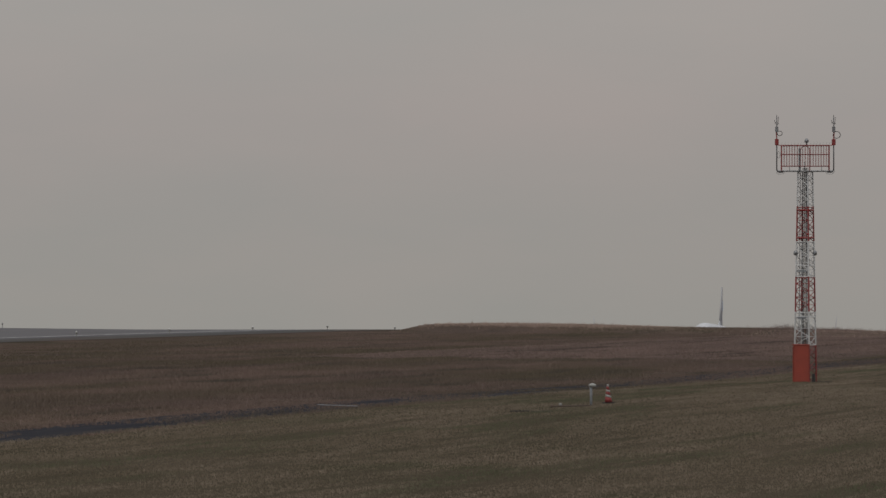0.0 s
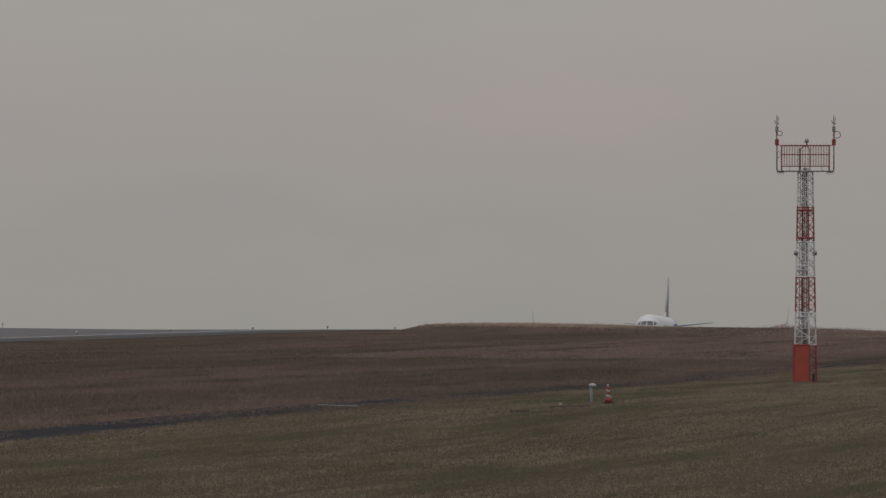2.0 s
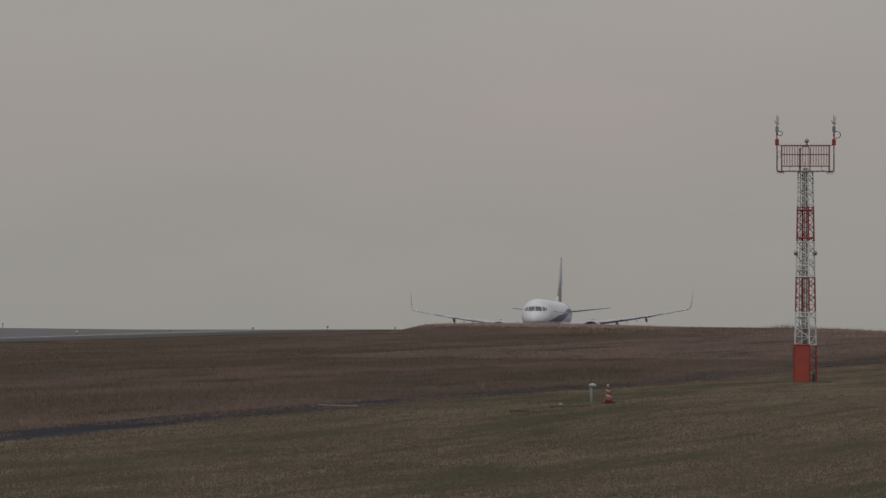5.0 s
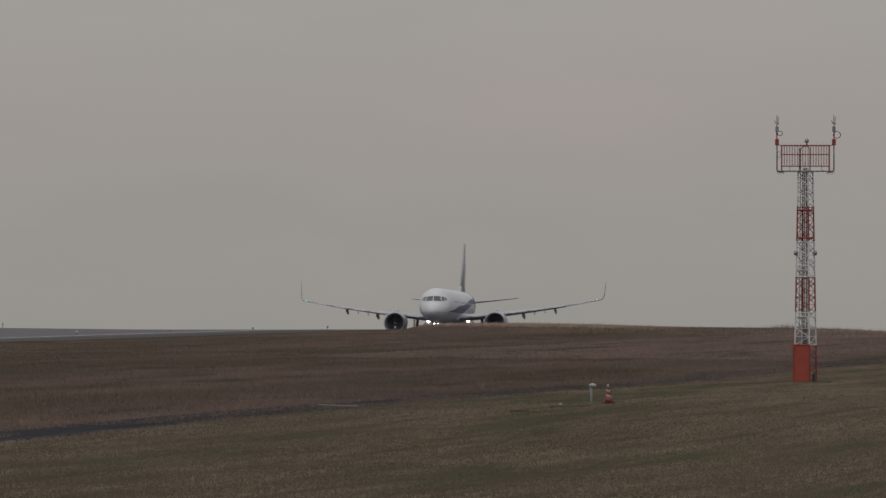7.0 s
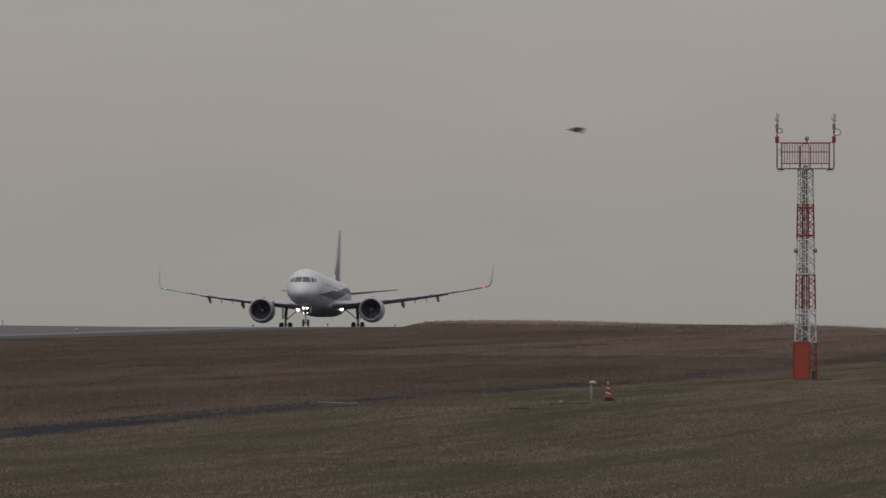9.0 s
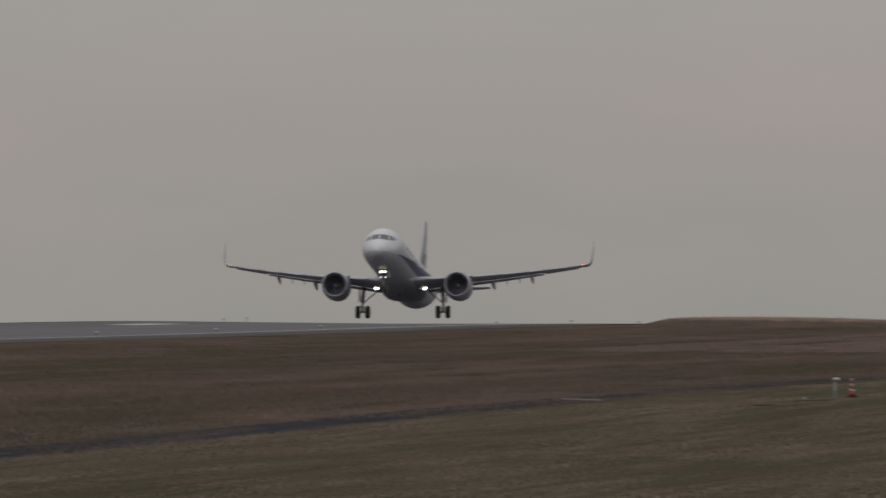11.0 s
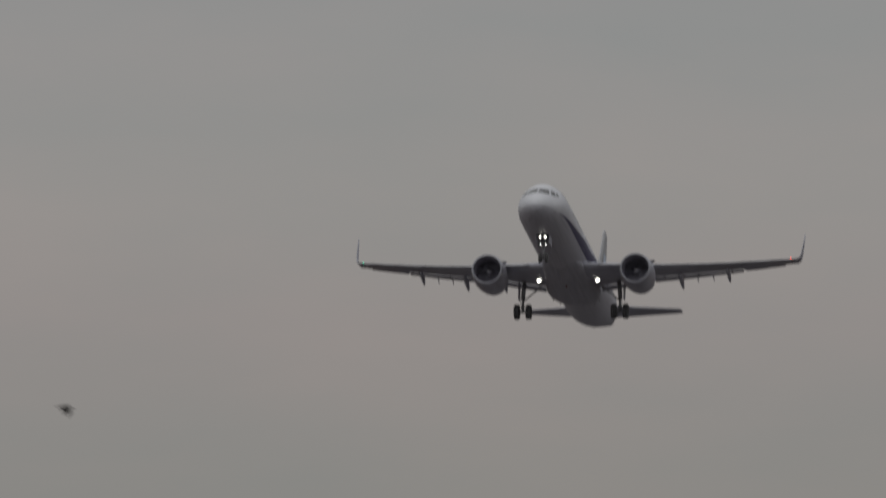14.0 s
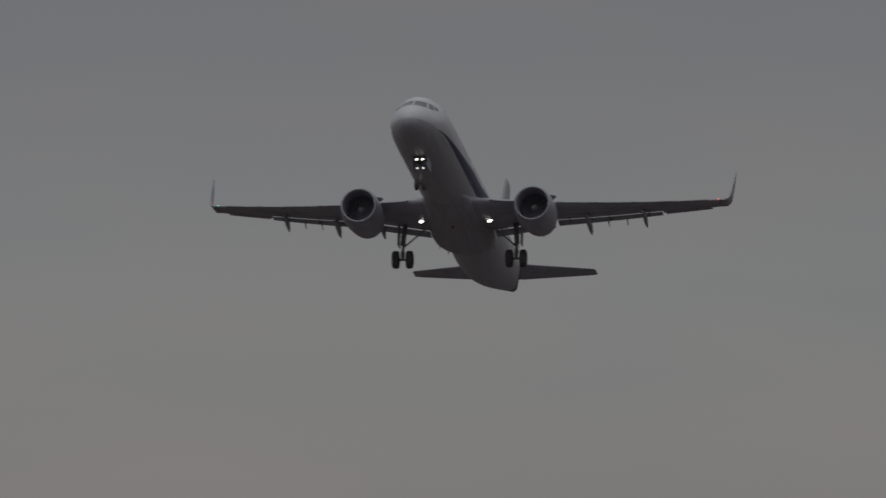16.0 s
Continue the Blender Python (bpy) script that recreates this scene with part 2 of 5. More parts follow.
def ground_material():
    """Dry brown field, green-brown mown lawn and dark patches, at several sizes."""
    m = material("airfield_ground", (0.078, 0.062, 0.040), 0.95)
    n, k = m.node_tree.nodes, m.node_tree.links
    b = n["Principled BSDF"]
    b.inputs["Specular IOR Level"].default_value = 0.0
    geo = n.new("ShaderNodeTexCoord").outputs["Object"]

    def noisy(scale, detail, low, high, stretch=(1, 1, 1), rough=0.6):
        mp = n.new("ShaderNodeMapping")
        mp.inputs["Scale"].default_value = stretch
        k.new(geo, mp.inputs["Vector"])
        t = n.new("ShaderNodeTexNoise")
        t.inputs["Scale"].default_value, t.inputs["Detail"].default_value, t.inputs["Roughness"].default_value = scale, detail, rough
        k.new(mp.outputs[0], t.inputs["Vector"])
        r = n.new("ShaderNodeMapRange")
        r.inputs[1].default_value, r.inputs[2].default_value = low, high
        k.new(t.outputs[0], r.inputs[0])
        return r.outputs[0]

    def mix(fac, a, c):
        x = n.new("ShaderNodeMix")
        x.data_type = "RGBA"
        k.new(fac, x.inputs[0])
        for i, v in ((6, a), (7, c)):
            if isinstance(v, tuple):
                x.inputs[i].default_value = (*v, 1)
            else:
                k.new(v, x.inputs[i])
        return x.outputs[2]

    field = mix(noisy(0.10, 6, 0.4, 0.62, (1, 0.18, 1)), (0.098, 0.073, 0.062), (0.078, 0.060, 0.051))
    field = mix(noisy(0.16, 6, 0.5, 0.72, (0.8, 0.15, 1)), field, (0.118, 0.084, 0.068))
    field = mix(noisy(0.12, 5, 0.56, 0.70, (0.5, 0.2, 1)), field, (0.055, 0.050, 0.034))
    lawn = mix(noisy(0.12, 6, 0.40, 0.62, (1, 0.3, 1)), (0.076, 0.061, 0.045), (0.060, 0.050, 0.035))
    lawn = mix(noisy(0.5, 6, 0.5, 0.7), lawn, (0.090, 0.072, 0.054))
    lawn = mix(noisy(0.2, 6, 0.58, 0.72, (0.7, 0.25, 1)), lawn, (0.044, 0.044, 0.026))
    # which of the two: across the runway's direction, with a ragged edge
    xyz = n.new("ShaderNodeSeparateXYZ")
    k.new(geo, xyz.inputs[0])
    a = n.new("ShaderNodeMath")
    a.operation = "MULTIPLY"
    a.inputs[1].default_value = -math.cos(SLANT)
    k.new(xyz.outputs["X"], a.inputs[0])
    c = n.new("ShaderNodeMath")
    c.operation = "MULTIPLY_ADD"
    c.inputs[1].default_value = math.sin(SLANT)
    k.new(xyz.outputs["Y"], c.inputs[0])
    k.new(a.outputs[0], c.inputs[2])
    edge = n.new("ShaderNodeMath")
    edge.operation = "MULTIPLY_ADD"
    edge.inputs[1].default_value = 4.0
    k.new(noisy(0.3, 4, 0.3, 0.7), edge.inputs[0])
    k.new(c.outputs[0], edge.inputs[2])
    r = n.new("ShaderNodeMapRange")
    r.inputs[1].default_value, r.inputs[2].default_value = 51.0, 53.0
    k.new(edge.outputs[0], r.inputs[0])
    col = mix(r.outputs[0], lawn, field)
    grain = n.new("ShaderNodeHueSaturation")
    g = noisy(3.0, 6, 0.0, 1.0, rough=0.75)
    r2 = n.new("ShaderNodeMapRange")
    r2.inputs[3].default_value, r2.inputs[4].default_value = 0.7, 1.3
    k.new(g, r2.inputs[0])
    k.new(r2.outputs[0], grain.inputs["Value"])
    k.new(col, grain.inputs["Color"])
    k.new(grain.outputs[0], b.inputs["Base Color"])
    return m


M_GROUND = ground_material()
def grass_material(name, first, layers, island):
    """A surface in streaks along the runway: layers of (tone, waves per metre across, along, cut low, cut high)."""
    m = material(name, first, 0.95, island=island)
    n, k = m.node_tree.nodes, m.node_tree.links
    b = n["Principled BSDF"]
    b.inputs["Specular IOR Level"].default_value = 0.1
    own = b.inputs["Base Color"].links[0].from_node.inputs["Color"].links[0]
    under, onward = own.from_socket, own.to_socket
    turn = n.new("ShaderNodeMapping")
    turn.inputs["Rotation"].default_value = (0, 0, SLANT)
    k.new(n.new("ShaderNodeTexCoord").outputs["Object"], turn.inputs["Vector"])
    for i, (tone, across, along, low, high) in enumerate(layers):
        mp = n.new("ShaderNodeMapping")
        mp.inputs["Scale"].default_value = (across, along, 0.3)
        mp.inputs["Location"].default_value = (31.0 * (i + 1), 17.0 * (i + 1), 5.0)
        k.new(turn.outputs[0], mp.inputs["Vector"])
        t = n.new("ShaderNodeTexNoise")
        t.inputs["Scale"].default_value, t.inputs["Detail"].default_value, t.inputs["Roughness"].default_value = 1.0, 5, 0.6
        k.new(mp.outputs[0], t.inputs["Vector"])
        r = n.new("ShaderNodeMapRange")
        r.inputs[1].default_value, r.inputs[2].default_value = low, high
        k.new(t.outputs[0], r.inputs[0])
        x = n.new("ShaderNodeMix")
        x.data_type = "RGBA"
        x.inputs[7].default_value = (*tone, 1)
        k.new(r.outputs[0], x.inputs[0])
        k.new(under, x.inputs[6])
        under = x.outputs[2]
    k.new(under, onward)
    return m


M_TALL = grass_material("dry_brown_grass", (0.200, 0.145, 0.123), [((0.153, 0.115, 0.099), 0.12, 0.017, 0.42, 0.60), ((0.205, 0.150, 0.124), 0.31, 0.030, 0.50, 0.68),
                                                                 ((0.128, 0.106, 0.076), 0.10, 0.006, 0.43, 0.59), ((0.105, 0.090, 0.073), 0.40, 0.030, 0.52, 0.68)], 0.07)
M_FIELD = grass_material("paler_brown_grass", (0.240, 0.175, 0.155), [((0.196, 0.147, 0.131), 0.22, 0.010, 0.42, 0.60), ((0.262, 0.190, 0.166), 0.50, 0.014, 0.50, 0.68),
                                                                   ((0.100, 0.079, 0.071), 0.50, 0.009, 0.55, 0.63)], 0.07)
M_LAWN = grass_material("short_mown_grass", (0.246, 0.200, 0.152), [((0.202, 0.165, 0.120), 0.32, 0.020, 0.42, 0.62), ((0.296, 0.237, 0.182), 0.75, 0.022, 0.48, 0.66),
                                                                  ((0.118, 0.122, 0.076), 0.30, 0.014, 0.51, 0.62), ((0.276, 0.221, 0.169), 1.7, 0.040, 0.52, 0.74),
                                                                  ((0.128, 0.112, 0.080), 1.1, 0.024, 0.53, 0.68)], 0.05)
M_ASPH = grass_material("runway_asphalt", (0.104, 0.098, 0.104), [((0.084, 0.079, 0.084), 0.45, 0.004, 0.42, 0.62), ((0.122, 0.116, 0.119), 1.2, 0.007, 0.52, 0.72), ((0.064, 0.061, 0.066), 0.22, 0.003, 0.54, 0.70)], 0.01)
M_ASPH.node_tree.nodes["Principled BSDF"].inputs["Roughness"].default_value = 0.85
M_ASPH.node_tree.nodes["Principled BSDF"].inputs["Specular IOR Level"].default_value = 0.22
M_TRACK = grass_material("old_dark_asphalt", (0.020, 0.020, 0.026), [((0.058, 0.048, 0.041), 0.8, 0.045, 0.50, 0.66), ((0.034, 0.033, 0.038), 2.2, 0.12, 0.48, 0.66)], 0.01)
M_TRACK.node_tree.nodes["Principled BSDF"].inputs["Specular IOR Level"].default_value = 0.03
M_STRIP = grass_material("worn_strip_asphalt", (0.064, 0.064, 0.063), [((0.088, 0.070, 0.060), 0.35, 0.010, 0.44, 0.62), ((0.040, 0.039, 0.045), 0.9, 0.015, 0.52, 0.70)], 0.01)
M_BANK = grass_material("pale_straw_grass", (0.430, 0.325, 0.272), [((0.350, 0.260, 0.218), 0.2, 0.06, 0.42, 0.6), ((0.49, 0.375, 0.31), 0.5, 0.13, 0.50, 0.66)], 0.12)


# ---------------------------------------------------------------- mesh helpers
def mesh_of(name, verts, faces, mat, smooth=True):
    me = bpy.data.meshes.new(name)
    me.from_pydata([tuple(v) for v in verts], [], faces)
    me.materials.append(mat)
    if smooth:
        for p in me.polygons:
            p.use_smooth = True
    me.update()
    return me


def part(name, data, parent, label="", mat=None, smooth=False):
    """One mesh object under a thing; data is a mesh, a bmesh or (verts, faces)."""
    if isinstance(data, bmesh.types.BMesh):
        bmesh.ops.recalc_face_normals(data, faces=data.faces)
        me = bpy.data.meshes.new(name)
        data.to_mesh(me)
        data.free()
        me.materials.append(mat)
        for p in me.polygons:
            p.use_smooth = smooth
        data = me
    elif isinstance(data, tuple):
        data = mesh_of(name, data[0], data[1], mat, smooth)
    ob = new(name, data)
    ob.parent = parent
    if label:
        ob["label"] = label
    return ob


def base(name, label, category, group="", kind=""):
    return tagged(new(name), label, category, group, kind)


def loft(rings, closed=True, caps=True):
    """Verts and faces that join rings of equal count."""
    n = len(rings[0])
    verts = [v for r in rings for v in r]
    faces = []
    for i in range(len(rings) - 1):
        for j in range(n if closed else n - 1):
            q = (j + 1) % n
            faces.append((i * n + j, i * n + q, (i + 1) * n + q, (i + 1) * n + j))
    if caps and closed:
        faces.append(tuple(range(n))[::-1])
        faces.append(tuple((len(rings) - 1) * n + j for j in range(n)))
    return verts, faces


def revolve(profile, centre, sides=40):
    """Profile of (along y, radius) turned round an axis along y."""
    cx, cz = centre
    rings = [[(cx + r * math.sin(2 * math.pi * j / sides), y, cz + r * math.cos(2 * math.pi * j / sides)) for j in range(sides)] for y, r in profile]
    return loft(rings, caps=False)


def tube(bm, a, b, r, sides=6, r2=None):
    a, b = Vector(a), Vector(b)
    d = b - a
    if d.length < 1e-6:
        return
    q = d.to_track_quat("Z", "Y").to_matrix()
    r2 = r if r2 is None else r2
    rings = []
    for p, rr in ((a, r), (b, r2)):
        rings.append([bm.verts.new(p + q @ Vector((rr * math.cos(2 * math.pi * i / sides), rr * math.sin(2 * math.pi * i / sides), 0))) for i in range(sides)])
    for i in range(sides):
        j = (i + 1) % sides
        bm.faces.new((rings[0][i], rings[0][j], rings[1][j], rings[1][i]))
    bm.faces.new(rings[0][::-1])
    bm.faces.new(rings[1])


def box(bm, lo, hi, m=None, bevel=0.0):
    r = bmesh.ops.create_cube(bm, size=1)["verts"]
    lo, hi = Vector(lo), Vector(hi)
    for v in r:
        v.co = Vector((lo.x + (v.co.x + 0.5) * (hi.x - lo.x), lo.y + (v.co.y + 0.5) * (hi.y - lo.y), lo.z + (v.co.z + 0.5) * (hi.z - lo.z)))
    if bevel:
        es = list({e for v in r for e in v.link_edges})
        out = bmesh.ops.bevel(bm, geom=es, offset=bevel, segments=2, affect="EDGES")
        r = list({v for f in out["faces"] for v in f.verts} | {v for v in r if v.is_valid})
    if m:
        bmesh.ops.transform(bm, matrix=m, verts=r)
    return r


def tubes(*lines, sides=6):
    bm = bmesh.new()
    for a, b, r in lines:
        tube(bm, a, b, r, sides)
    return bm


# ---------------------------------------------------------------- ground
def curve(pairs):
    xs, ys = np.array([p[0] for p in pairs], float), np.array([p[1] for p in pairs], float)
    fine = np.arange(xs[0], xs[-1], 5.0)
    v = np.interp(fine, xs, ys)
    w = np.hanning(27)
    v2 = np.convolve(np.pad(v, 13, mode="edge"), w / w.sum(), "valid")
    return lambda s: np.interp(s, fine, v2)


runway_height = curve([(-600, -3.2), (300, -2.75), (683, -2.25), (740, -2.07), (820, -1.95), (880, -1.84), (940, -1.71), (1000, -1.56), (1060, -1.40), (1120, -1.27), (1180, -1.19),
                       (1240, -1.37), (1260, -1.54), (1320, -1.90), (1397, -2.55), (1476, -3.06), (1520, -3.42), (1648, -4.55), (1716, -5.39), (1768, -6.07), (1818, -6.67), (1866, -7.24), (2100, -11.0), (3000, -28), (5600, -80)])
lawn_height = curve([(-600, -5.2), (0, -4.4), (270, -3.84), (370, -3.52), (430, -3.28), (500, -3.15), (600, -3.12), (660, -2.9), (800, -2.5), (1000, -2.0), (1150, -1.85),
                     (1250, -2.1), (1500, -4.0), (1900, -9.5), (2500, -20), (5600, -85)])
EDGE, FAR_EDGE = 126.4, 170.5


def smooth(a, b, v):
    t = np.clip((v - a) / (b - a), 0, 1)
    return t * t * (3 - 2 * t)


def ground_height(s, l):
    """Height from eye level of the soil at (s, l)."""
    s, l = np.asarray(s, float), np.asarray(l, float)
    rw = runway_height(s) + np.where(l > CENTRE, 0.21 * smooth(860, 1010, s), -0.02)
    lw = lawn_height(s)
    z = lw + (rw - lw) * np.clip((l - 52) / (EDGE - 6 - 52), 0, 1)
    z = z + (0.42 + 0.20 * smooth(96, 111, l)) * smooth(1088, 1128, s) * smooth(1420, 1260, s) * smooth(116.1, 114.5, l) * smooth(50, 95, l)
    z = z - 0.010 * np.clip(20 - l, 0, 400) * smooth(0, 200, s)
    z = z - 0.22 * smooth(EDGE + 0.3, EDGE + 0.9, l) * smooth(FAR_EDGE - 0.3, FAR_EDGE - 0.9, l)
    z = z - 0.045 * np.clip(l - FAR_EDGE - 1, 0, 60) - 0.012 * np.clip(l - FAR_EDGE - 61, 0, 3000)
    # the knoll on which the eye stands
    d = np.hypot(s, l)
    z = np.maximum(z, -1.65 - 0.05 * np.clip(d - 6, 0, 1000))
    return z


def grid_lines(spans):
    out = []
    for a, b, step in spans:
        out += list(np.arange(a, b, step))
    return np.array(out + [spans[-1][1]])


def build_ground():
    ss = grid_lines([(-600, 0, 60), (0, 240, 12), (240, 1300, 7), (1300, 2000, 20), (2000, 4900, 145)])
    ls = grid_lines([(-3000, -200, 280), (-200, 0, 20), (0, 44, 2.2), (44, 56, 1), (56, 110, 2), (110, 118, 0.4), (118, 126, 0.8), (126, 128, 0.25), (128, 169, 4), (169, 171, 0.25), (171, 200, 2.5), (200, 400, 20), (400, 3000, 260)])
    S, L = np.meshgrid(ss, ls, indexing="ij")
    Z = ground_height(S, L)
    ca, sa = math.cos(SLANT), math.sin(SLANT)
    V = np.stack([sa * S - ca * L, ca * S + sa * L, EYE + Z], -1).reshape(-1, 3)
    n, k = len(ss), len(ls)
    faces = [(i * k + j, (i + 1) * k + j, (i + 1) * k + j + 1, i * k + j + 1) for i in range(n - 1) for j in range(k - 1)]
    me = mesh_of("ground", V, [f[::-1] for f in faces], M_GROUND)
    me.flip_normals()
    return tagged(new("ground", me), "dry brown airfield grass with a mown strip", "ground", kind="structure")


build_ground()


def ribbon(name, lines, z_of, mat, s_list):
    """A strip along the runway: lines are places across, z_of(s, l) its height."""
    verts, faces = [], []
    k = len(lines)
    for s in s_list:
        for l in lines:
            verts.append(at(s, l, float(z_of(s, l))))
    for i in range(len(s_list) - 1):
        for j in range(k - 1):
            a = i * k + j
            faces.append((a, a + 1, a + k + 1, a + k))
    me = mesh_of(name, verts, faces, mat)
    return new(name, me)


def runway_z(s, l):
    return runway_height(s) + 0.0105 * max(0.0, l - CENTRE) * smooth(860, 1010, s)


def build_runway():
    ss = list(np.arange(60, 2000, 10)) + list(np.arange(2000, 3000, 50))
    ribbon_ob = ribbon("runway", [EDGE, EDGE + 2.6, 137, CENTRE, 159, FAR_EDGE - 2.6, FAR_EDGE], runway_z, M_ASPH, ss)
    tagged(ribbon_ob, "worn grey asphalt runway, slightly humped", "runway", kind="structure")
    def mark(name, a, b, l0, l1):
        steps = [a + (b - a) * i / max(2, int((b - a) / 10)) for i in range(max(2, int((b - a) / 10)) + 1)]
        ob = ribbon(name, [l0, l1], lambda s, l: runway_z(s, l) + 0.006, M_PAINT, steps)
        ob.parent = ribbon_ob
        return ob
    mark("edge_line", 62, 1950, 130.4, 130.95)
    mark("shoulder", 62, 1950, EDGE + 0.05, 129.6).data.materials[0] = M_SHOULDER
    mark("shoulder", 62, 1950, 167.8, FAR_EDGE - 0.05).data.materials[0] = M_SHOULDER
    strip = ribbon("paved_strip", [120.5, 121.2, 121.9, 122.6, 123.3, 124.0, 124.7, 125.4, 126.0, 126.25], lambda s, l: ground_height(s, l) + 0.025, M_STRIP, list(np.arange(429, 1297, 7)))
    strip.parent = ribbon_ob
    # pale bars, thirty metres long, on the runway's far half
    for s0 in (812, 958, 1100):
        mark("touchdown_bar", s0 - 15, s0 + 15, 156.3, 159.6).data.materials[0] = M_BAR
    return ribbon_ob


build_runway()

# dark track that divides lawn and field
track = ribbon("service_track", [47.9, 48.7, 51.6, 52.5], lambda s, l: ground_height(s, l) + (0.02 if 48.2 < l < 52.0 else -0.05), M_TRACK, list(np.arange(150, 1150, 12)))
tagged(track, "narrow dark asphalt track between lawn and field", "track", kind="structure")


# ---------------------------------------------------------------- grass
def grass(name, label, rng, places, heights, blades, width, mat):
    """Many upright tufts as one mesh: places (n, 2) as s, l."""
    n = len(places)
    ca, sa = math.cos(SLANT), math.sin(SLANT)
    s, l = places[:, 0], places[:, 1]
    X, Y, Z = sa * s - ca * l, ca * s + sa * l, EYE + ground_height(s, l) - 0.03
    N = n * blades
    ang = rng.uniform(0, 2 * math.pi, N)
    off = rng.normal(0, 0.35 * np.repeat(heights, blades)[:, None] + 0.01, (N, 2)) * 0.5
    h = np.repeat(heights, blades) * rng.uniform(0.55, 1.1, N)
    w = width * rng.uniform(0.6, 1.3, N)
    lean = rng.normal(0, 0.28, (N, 2)) * h[:, None]
    bx, by, bz = np.repeat(X, blades) + off[:, 0], np.repeat(Y, blades) + off[:, 1], np.repeat(Z, blades)
    V = np.empty((N, 3, 3))
    V[:, 0] = np.stack([bx - w * np.cos(ang), by - w * np.sin(ang), bz], -1)
    V[:, 1] = np.stack([bx + w * np.cos(ang), by + w * np.sin(ang), bz], -1)
    V[:, 2] = np.stack([bx + lean[:, 0], by + lean[:, 1], bz + h], -1)
    me = bpy.data.meshes.new(name)
    me.vertices.add(N * 3)
    me.vertices.foreach_set("co", V.reshape(-1))
    me.loops.add(N * 3)
    me.loops.foreach_set("vertex_index", np.arange(N * 3, dtype=np.int32))
    me.polygons.add(N)
    me.polygons.foreach_set("loop_start", np.arange(0, N * 3, 3, dtype=np.int32))
    me.materials.append(mat)
    me.update(calc_edges=True)
    me.validate()
    return tagged(new(name, me), label, "grass", kind="stuff")


def scatter(rng, count, s0, s1, l0, l1):
    s, l = rng.uniform(s0, s1, count), rng.uniform(l0, l1, count)
    keep = (l / s > 0.06) & (l / s < 0.20)
    return np.stack([s, l], -1)[keep]


def build_grass():
    rng = np.random.default_rng(5)
    for name, label, mat, p in (("tall_grass", "tall dry brown grass on the airfield slope", M_TALL, scatter(rng, 170000, 270, 740, 52.0, 92)),
                                ("upper_grass", "paler brown grass on the upper field", M_FIELD, scatter(rng, 53000, 690, 1118, 54, 92))):
        p = p[p[:, 0] < 1080 + 40 * smooth(78, 100, p[:, 1])]
        clump = np.array([0.5 + 0.5 * noise.noise((a * 0.06, b * 0.25, 7)) for a, b in p])
        h = (0.12 + 0.40 * clump ** 1.5) * np.interp(p[:, 1], [52, 54, 58, 70, 80, 92], [0.28, 0.5, 0.85, 0.85, 0.6, 0.35])
        grass(name, label, rng, p, h * (0.85 if mat is M_TALL else 0.6), 5, 0.022, mat)
    # cut shorter towards the runway
    p = scatter(rng, 215000, 420, 1300, 84, 126)
    clump = np.array([0.5 + 0.5 * noise.noise((a * 0.06, b * 0.25, 57)) for a, b in p])
    h = (0.05 + 0.10 * clump) * np.interp(p[:, 1], [84, 100, 113, 120, 126], [1.4, 1.0, 0.8, 0.35, 0.12])
    grass("cut_grass", "cut brown grass beside the runway", rng, p, h, 4, 0.024, M_TALL)
    # the same grass creeping over the track
    p = scatter(rng, 44000, 270, 1000, 47.8, 52.6)
    over = np.array([noise.noise((a * 0.035, b * 0.5, 27)) for a, b in p])
    p = p[over > -0.06 - 0.10 * smooth(360, 520, p[:, 0]) - 0.35 * smooth(50.2, 52.4, p[:, 1]) - 0.7 * smooth(670, 725, p[:, 0])]
    grass("track_grass", "low brown grass creeping over the dark track", rng, p, rng.uniform(0.03, 0.14, len(p)), 5, 0.02, M_TALL)
    p = scatter(rng, 330000, 235, 720, 12, 48.8)
    clump = np.array([0.5 + 0.5 * noise.noise((a * 0.05, b * 0.5, 17)) for a, b in p])
    grass("mown_grass", "short mown lawn of green and straw-brown grass", rng, p, 0.05 + 0.06 * clump, 3, 0.012, M_LAWN)
    s = rng.uniform(860, 1010, 9000)
    p = np.stack([s, rng.uniform(176, 200, 9000)], -1)
    p = p[(np.array([noise.noise((a * 0.05, b * 0.2, 41)) for a, b in p]) > 0.1) & (p[:, 1] / p[:, 0] > 0.1775)]
    grass("far_scrub", "low scrub beyond the runway", rng, p, rng.uniform(0.1, 0.36, len(p)), 5, 0.03, M_TALL)
    s = rng.uniform(1080, 1190, 1500)
    p = np.stack([s, s * rng.normal(0.0715, 0.0026, 1500)], -1)
    grass("tall_weeds", "sparse tall weeds on the skyline", rng, p, rng.uniform(0.25, 0.75, len(p)) * (0.6 + 0.4 * np.exp(-((p[:, 1] / p[:, 0] - 0.0738) / 0.0012) ** 2)), 3, 0.013, M_FIELD)
    p = scatter(rng, 200, 280, 700, 52.0, 54.0)
    grass("dry_stalks", "single tall dry stalks beside the track", rng, p, rng.uniform(0.4, 0.85, len(p)), 2, 0.008, M_FIELD)
    p = scatter(rng, 130000, 1066, 1330, 58, 115.5)
    p = p[p[:, 0] > 1074 + rng.normal(0, 5, len(p)) + 46 * smooth(78, 100, p[:, 1])]
    h = rng.uniform(0.05, 0.20, len(p)) * np.where(rng.uniform(0, 1, len(p)) < 0.03, 2.2, 1.0) * np.interp(p[:, 1], [60, 90, 104], [0.4, 0.45, 0.9])
    straw = (p[:, 1] > 97 + rng.normal(0, 4, len(p))) | (rng.uniform(0, 1, len(p)) < 0.85)
